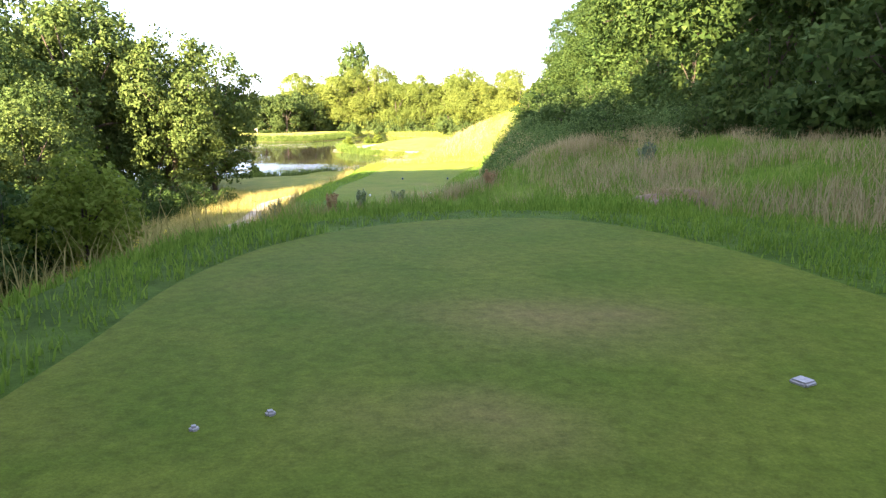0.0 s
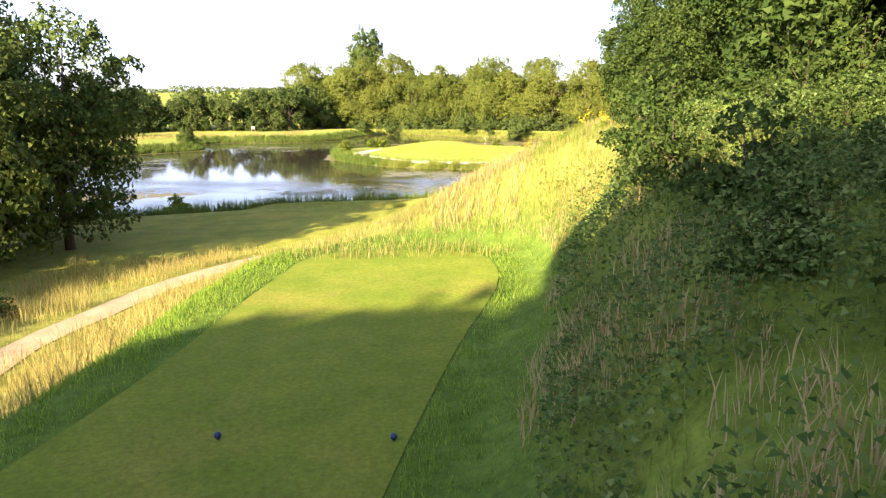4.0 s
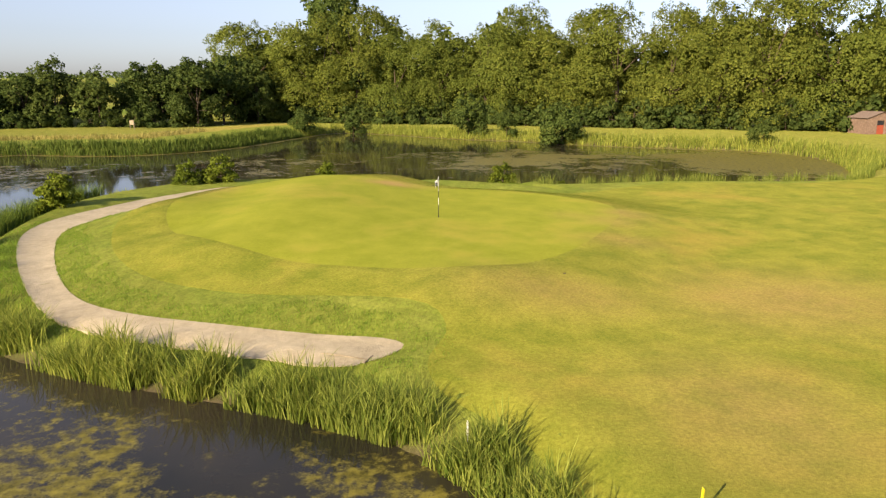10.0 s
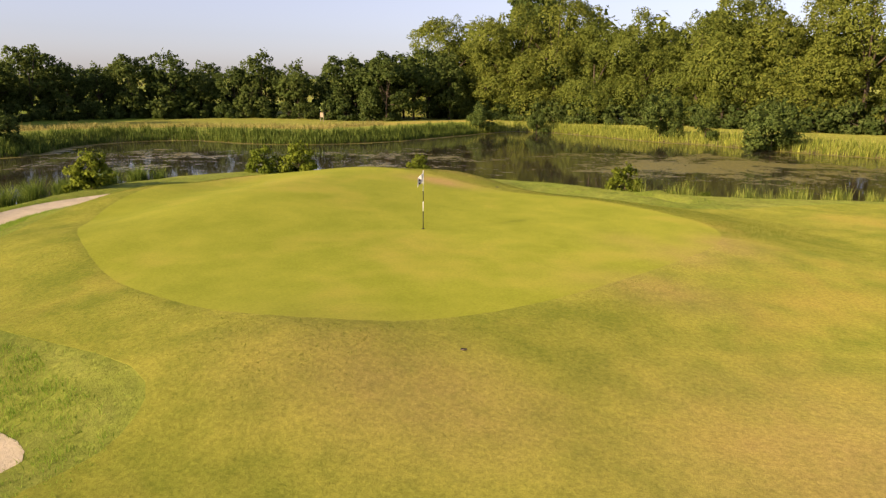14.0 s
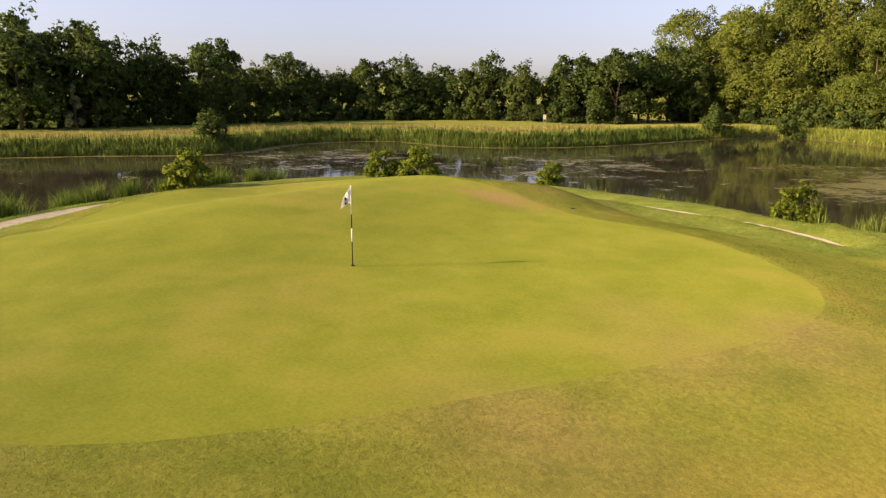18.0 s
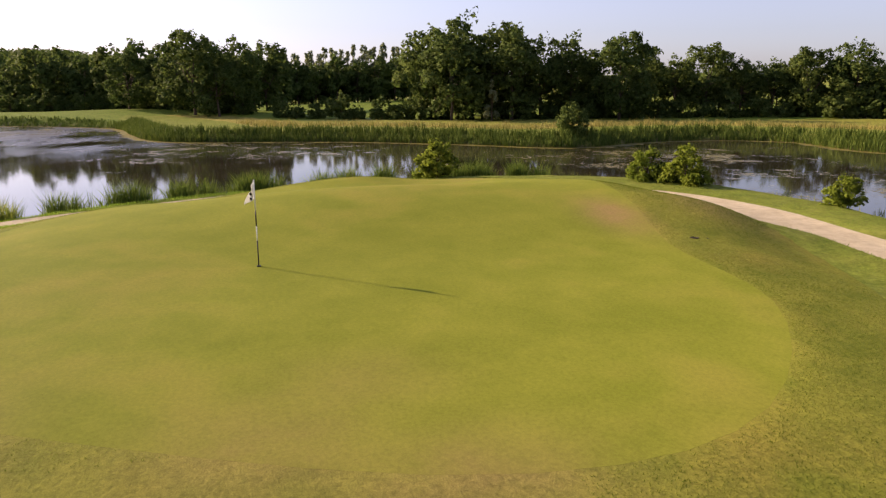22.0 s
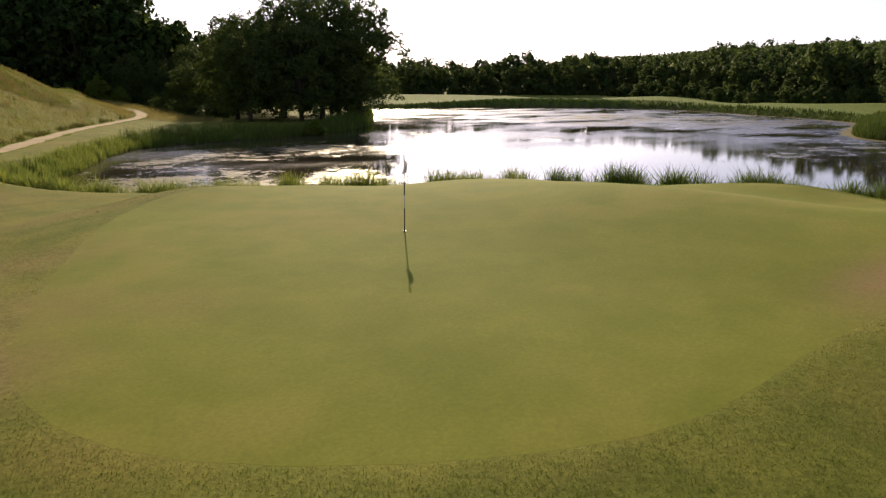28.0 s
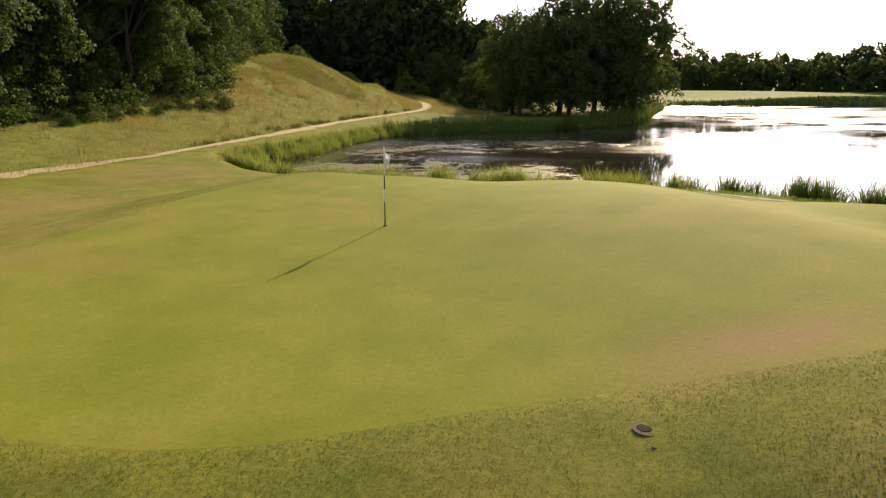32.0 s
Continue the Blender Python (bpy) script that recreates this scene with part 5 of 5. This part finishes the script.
def ragwort(seed):
    rng = np.random.default_rng(seed)
    plant_ob = new("ragwort")
    tagged(plant_ob, "tall weed with clusters of yellow flowers", "wildflower")
    stem, heads = bmesh.new(), []
    leaves_at, leaves_up = [], []
    for k in range(5):
        a = rng.uniform(0, 6.28)
        tip = Vector((math.cos(a) * rng.uniform(0.05, 0.25), math.sin(a) * rng.uniform(0.05, 0.25), rng.uniform(0.6, 0.95)))
        tube(stem, [(0, 0, -0.05), tip * 0.5 + Vector((0, 0, 0.05)), tip], [0.008, 0.006, 0.004], 5)
        for _ in range(9):
            leaves_at.append(tuple(tip * rng.uniform(0.1, 0.8)))
            leaves_up.append(tuple(rng.normal(0, 1, 3) + np.array((0, 0, 0.6))))
        for _ in range(12):
            heads.append(tip + Vector(rng.normal(0, 0.05, 3)))
    part("stem", stem, M_SHRUB, plant_ob)
    cards("leaves", leaf_quads(rng, np.array(leaves_at), np.array(leaves_up), 0.07), M_SHRUB, plant_ob)
    up = np.tile((0, 0, 1.0), (len(heads), 1))
    petals = np.concatenate([leaf_quads(rng, np.array([tuple(p) for p in heads]), up, 0.027) for _ in range(2)])
    tagged(cards("flowers", petals, M_PETAL, plant_ob), kind="stuff")
    return plant_ob


RAGWORTS = [ragwort(90 + i) for i in range(3)]
rng = random.Random(5)
spots = []
while len(spots) < 72:
    x, y = rng.uniform(-11, 7), rng.uniform(-103, -56)
    if rng.uniform(6.5, 10) < float(toe_of(np.array([x]), np.array([y]))[0]) < 19:
        spots.append((x, y, rng.uniform(0.6, 1.0)))
spots += [(-28.8, -128, 1.1), (-29.2, -122, 0.9), (-28.6, -118, 0.9), (-29, -133, 1.1), (-28.4, -112, 0.8)]
plant(RAGWORTS, spots, "ragwort on the slope", 31)
clear(RAGWORTS)


def weed(x, y, tall, wide, material, label, seed):
    """A leafy weed: upright stems with leaves up to the tips."""
    rng = np.random.default_rng(seed)
    thing = new("weed")
    thing.location = (x, y, ground_at(x, y) - 0.02)
    tagged(thing, label, "weed", "weeds on the rough")
    for k in range(11):
        a, r = rng.uniform(0, 6.283), wide * math.sqrt(rng.uniform(0, 1))
        foot, tip = Vector((0.4 * r * math.cos(a), 0.4 * r * math.sin(a), 0)), Vector((r * math.cos(a), r * math.sin(a), tall * rng.uniform(0.65, 1.05)))
        bm = bmesh.new()
        tube(bm, [foot, foot.lerp(tip, 0.5) + Vector((0, 0, 0.04)), tip], [0.008, 0.006, 0.003], 5)
        stem = part("stem", bm, M_STALK, thing)
        f = rng.uniform(0.15, 1.0, 70)
        at = np.array(foot)[None] * (1 - f[:, None]) + np.array(tip)[None] * f[:, None] + rng.normal(0, 0.03, (70, 3))
        out = rng.normal(0, 1, (70, 3)) + np.array((0, 0, 0.5))
        tagged(cards("foliage", leaf_quads(rng, at, out, 0.042), material, stem), kind="stuff")


M_STALK = plain("weed_stalk", (0.16, 0.15, 0.07), 0.8, 0, 0.3, 20)
M_GREYLEAF = leaf_material("grey_weed_leaves", (0.12, 0.15, 0.08), (0.27, 0.31, 0.17), 0.35)
M_DOCK = leaf_material("rusty_dock_seed", (0.34, 0.2, 0.09), (0.48, 0.33, 0.17), 0.3)
for x, y, tall, wide, kind, seed in ((-23.6, -123.1, 0.95, 0.38, 0, 1), (-24.3, -122.5, 0.8, 0.32, 0, 2), (-19.4, -129.0, 0.85, 0.2, 0, 3), (-17.9, -129.3, 0.6, 0.28, 0, 4),
                                     (-16.0, -129.8, 0.55, 0.25, 0, 5), (-10.4, -136.2, 0.75, 0.35, 0, 6), (-20.6, -128.4, 0.75, 0.32, 1, 7), (-14.6, -131.6, 0.5, 0.3, 1, 8)):
    weed(x, y, tall, wide, (M_GREYLEAF, M_DOCK)[kind], ("grey-green thistle-like weed among the rough grass", "rust-brown seeding dock among the rough grass")[kind], seed)


def hay_pile(x, y):
    """A slumped heap of cut grass."""
    rng = np.random.default_rng(77)
    pile = new("hay_pile")
    pile.location = (x, y, ground_at(x, y) - 0.03)
    tagged(pile, "slumped heap of cut straw-brown grass on the bank", "hay pile")
    bm = bmesh.new()
    bmesh.ops.create_icosphere(bm, subdivisions=4, radius=1.0)
    for v in bm.verts:
        k = 1 + 0.13 * math.sin(5 * v.co.x + 2 * v.co.y) + 0.1 * math.sin(9 * v.co.y + 4 * v.co.z)
        v.co = Vector((v.co.x * 0.75 * k, v.co.y * 0.5 * k, max(-0.1, v.co.z * 0.3 * k)))
    part("core", bm, M_HAY, pile, "", True)
    a = rng.uniform(0, 6.283, 1500)
    r = np.sqrt(rng.uniform(0, 1, 1500))
    z = 0.28 * np.sqrt(np.maximum(0, 1 - r * r))
    cards("straw", blades(rng, r * np.cos(a) * 0.78, r * np.sin(a) * 0.52, z - 0.02, rng.uniform(0.04, 0.16, 1500), 0.006, 1.6), M_SEED, pile)


M_HAY = plain("cut_grass", (0.33, 0.23, 0.14), 0.95, 0, 0.4, 18)
hay_pile(-13.3, -145.0)


def rake(x, y, turn):
    """A bunker rake lying on the sand."""
    thing = new("bunker_rake")
    thing.matrix_world = pose(x, y, ground_at(x, y) + 0.035, 0, 0, turn)
    tagged(thing, "wooden bunker rake lying at the sand's edge", "rake")
    bm = bmesh.new()
    tube(bm, [(-0.8, 0, 0.03), (0, 0.01, 0.02), (0.75, 0, 0.01)], [0.014, 0.016, 0.014], 8)
    part("handle", bm, M_WOOD, thing, "weathered wooden handle", True)
    bm = bmesh.new()
    block(bm, 0.73, -0.3, 0.0, 0.77, 0.3, 0.035, 0.006)
    head = part("head", bm, M_WOOD, thing)
    for k in range(9):
        bm = bmesh.new()
        block(bm, 0.742, -0.27 + k * 0.0675 - 0.006, -0.03, 0.757, -0.27 + k * 0.0675 + 0.006, 0.002)
        part("tine", bm, M_WOOD, head)


rake(-2.6, -17.1, -18)


# ---- far country ----
def far_wood(name, spots, seed, material, label):
    """Distant trees and hedges in one piece."""
    rng = np.random.default_rng(seed)
    at, up, soft = [], [], []
    level = height([p[0] for p in spots], [p[1] for p in spots])
    for (x, y, w, h), z in zip(spots, level):
        n = int(40 + w * 4)
        d = rng.normal(0, 1, (n, 3))
        d /= np.linalg.norm(d, axis=1)[:, None]
        d[:, 2] = np.abs(d[:, 2])
        at.append(np.array((x, y, z)) + d * np.array((w, w, h)) * rng.uniform(0.75, 1.05, (n, 1)))
        up.append(d)
    at, up = np.concatenate(at), np.concatenate(up)
    r = np.hypot(at[:, 0], at[:, 1])
    size = np.interp(r, [150, 400, 1500], [0.5, 1.2, 3.5])
    q = leaf_quads(rng, at, up, 1.0)
    c = q.mean(1, keepdims=True)
    ob = cards(name, c + (q - c) * size[:, None, None], material, None, up)
    return tagged(ob, label, "distant trees", kind="stuff")


rng = random.Random(8)
hedges = []
for _ in range(60):
    a, r = rng.uniform(0, 6.283), rng.uniform(300, 1500) ** 1.0
    cx, cy, along = r * math.cos(a), r * math.sin(a), rng.uniform(0, 6.283)
    for k in range(rng.randint(3, 12)):
        s = rng.uniform(0.7, 1.3) * (1 + r / 900)
        hedges.append((cx + math.cos(along) * k * 9 * s + rng.uniform(-3, 3), cy + math.sin(along) * k * 9 * s + rng.uniform(-3, 3), 6 * s, 8 * s))
for k in range(90):
    hedges.append((rng.uniform(-1700, -1150), rng.uniform(-950, 0), rng.uniform(25, 45), rng.uniform(9, 15)))
for k in range(150):
    a = k / 150 * 6.283
    r = 1750 + 120 * math.sin(3 * a)
    hedges.append((r * math.cos(a), r * math.sin(a), 60, rng.uniform(8, 22)))
far_wood("far_woods", hedges, 3, M_LEAF, "distant woods and hedges up to the skyline")
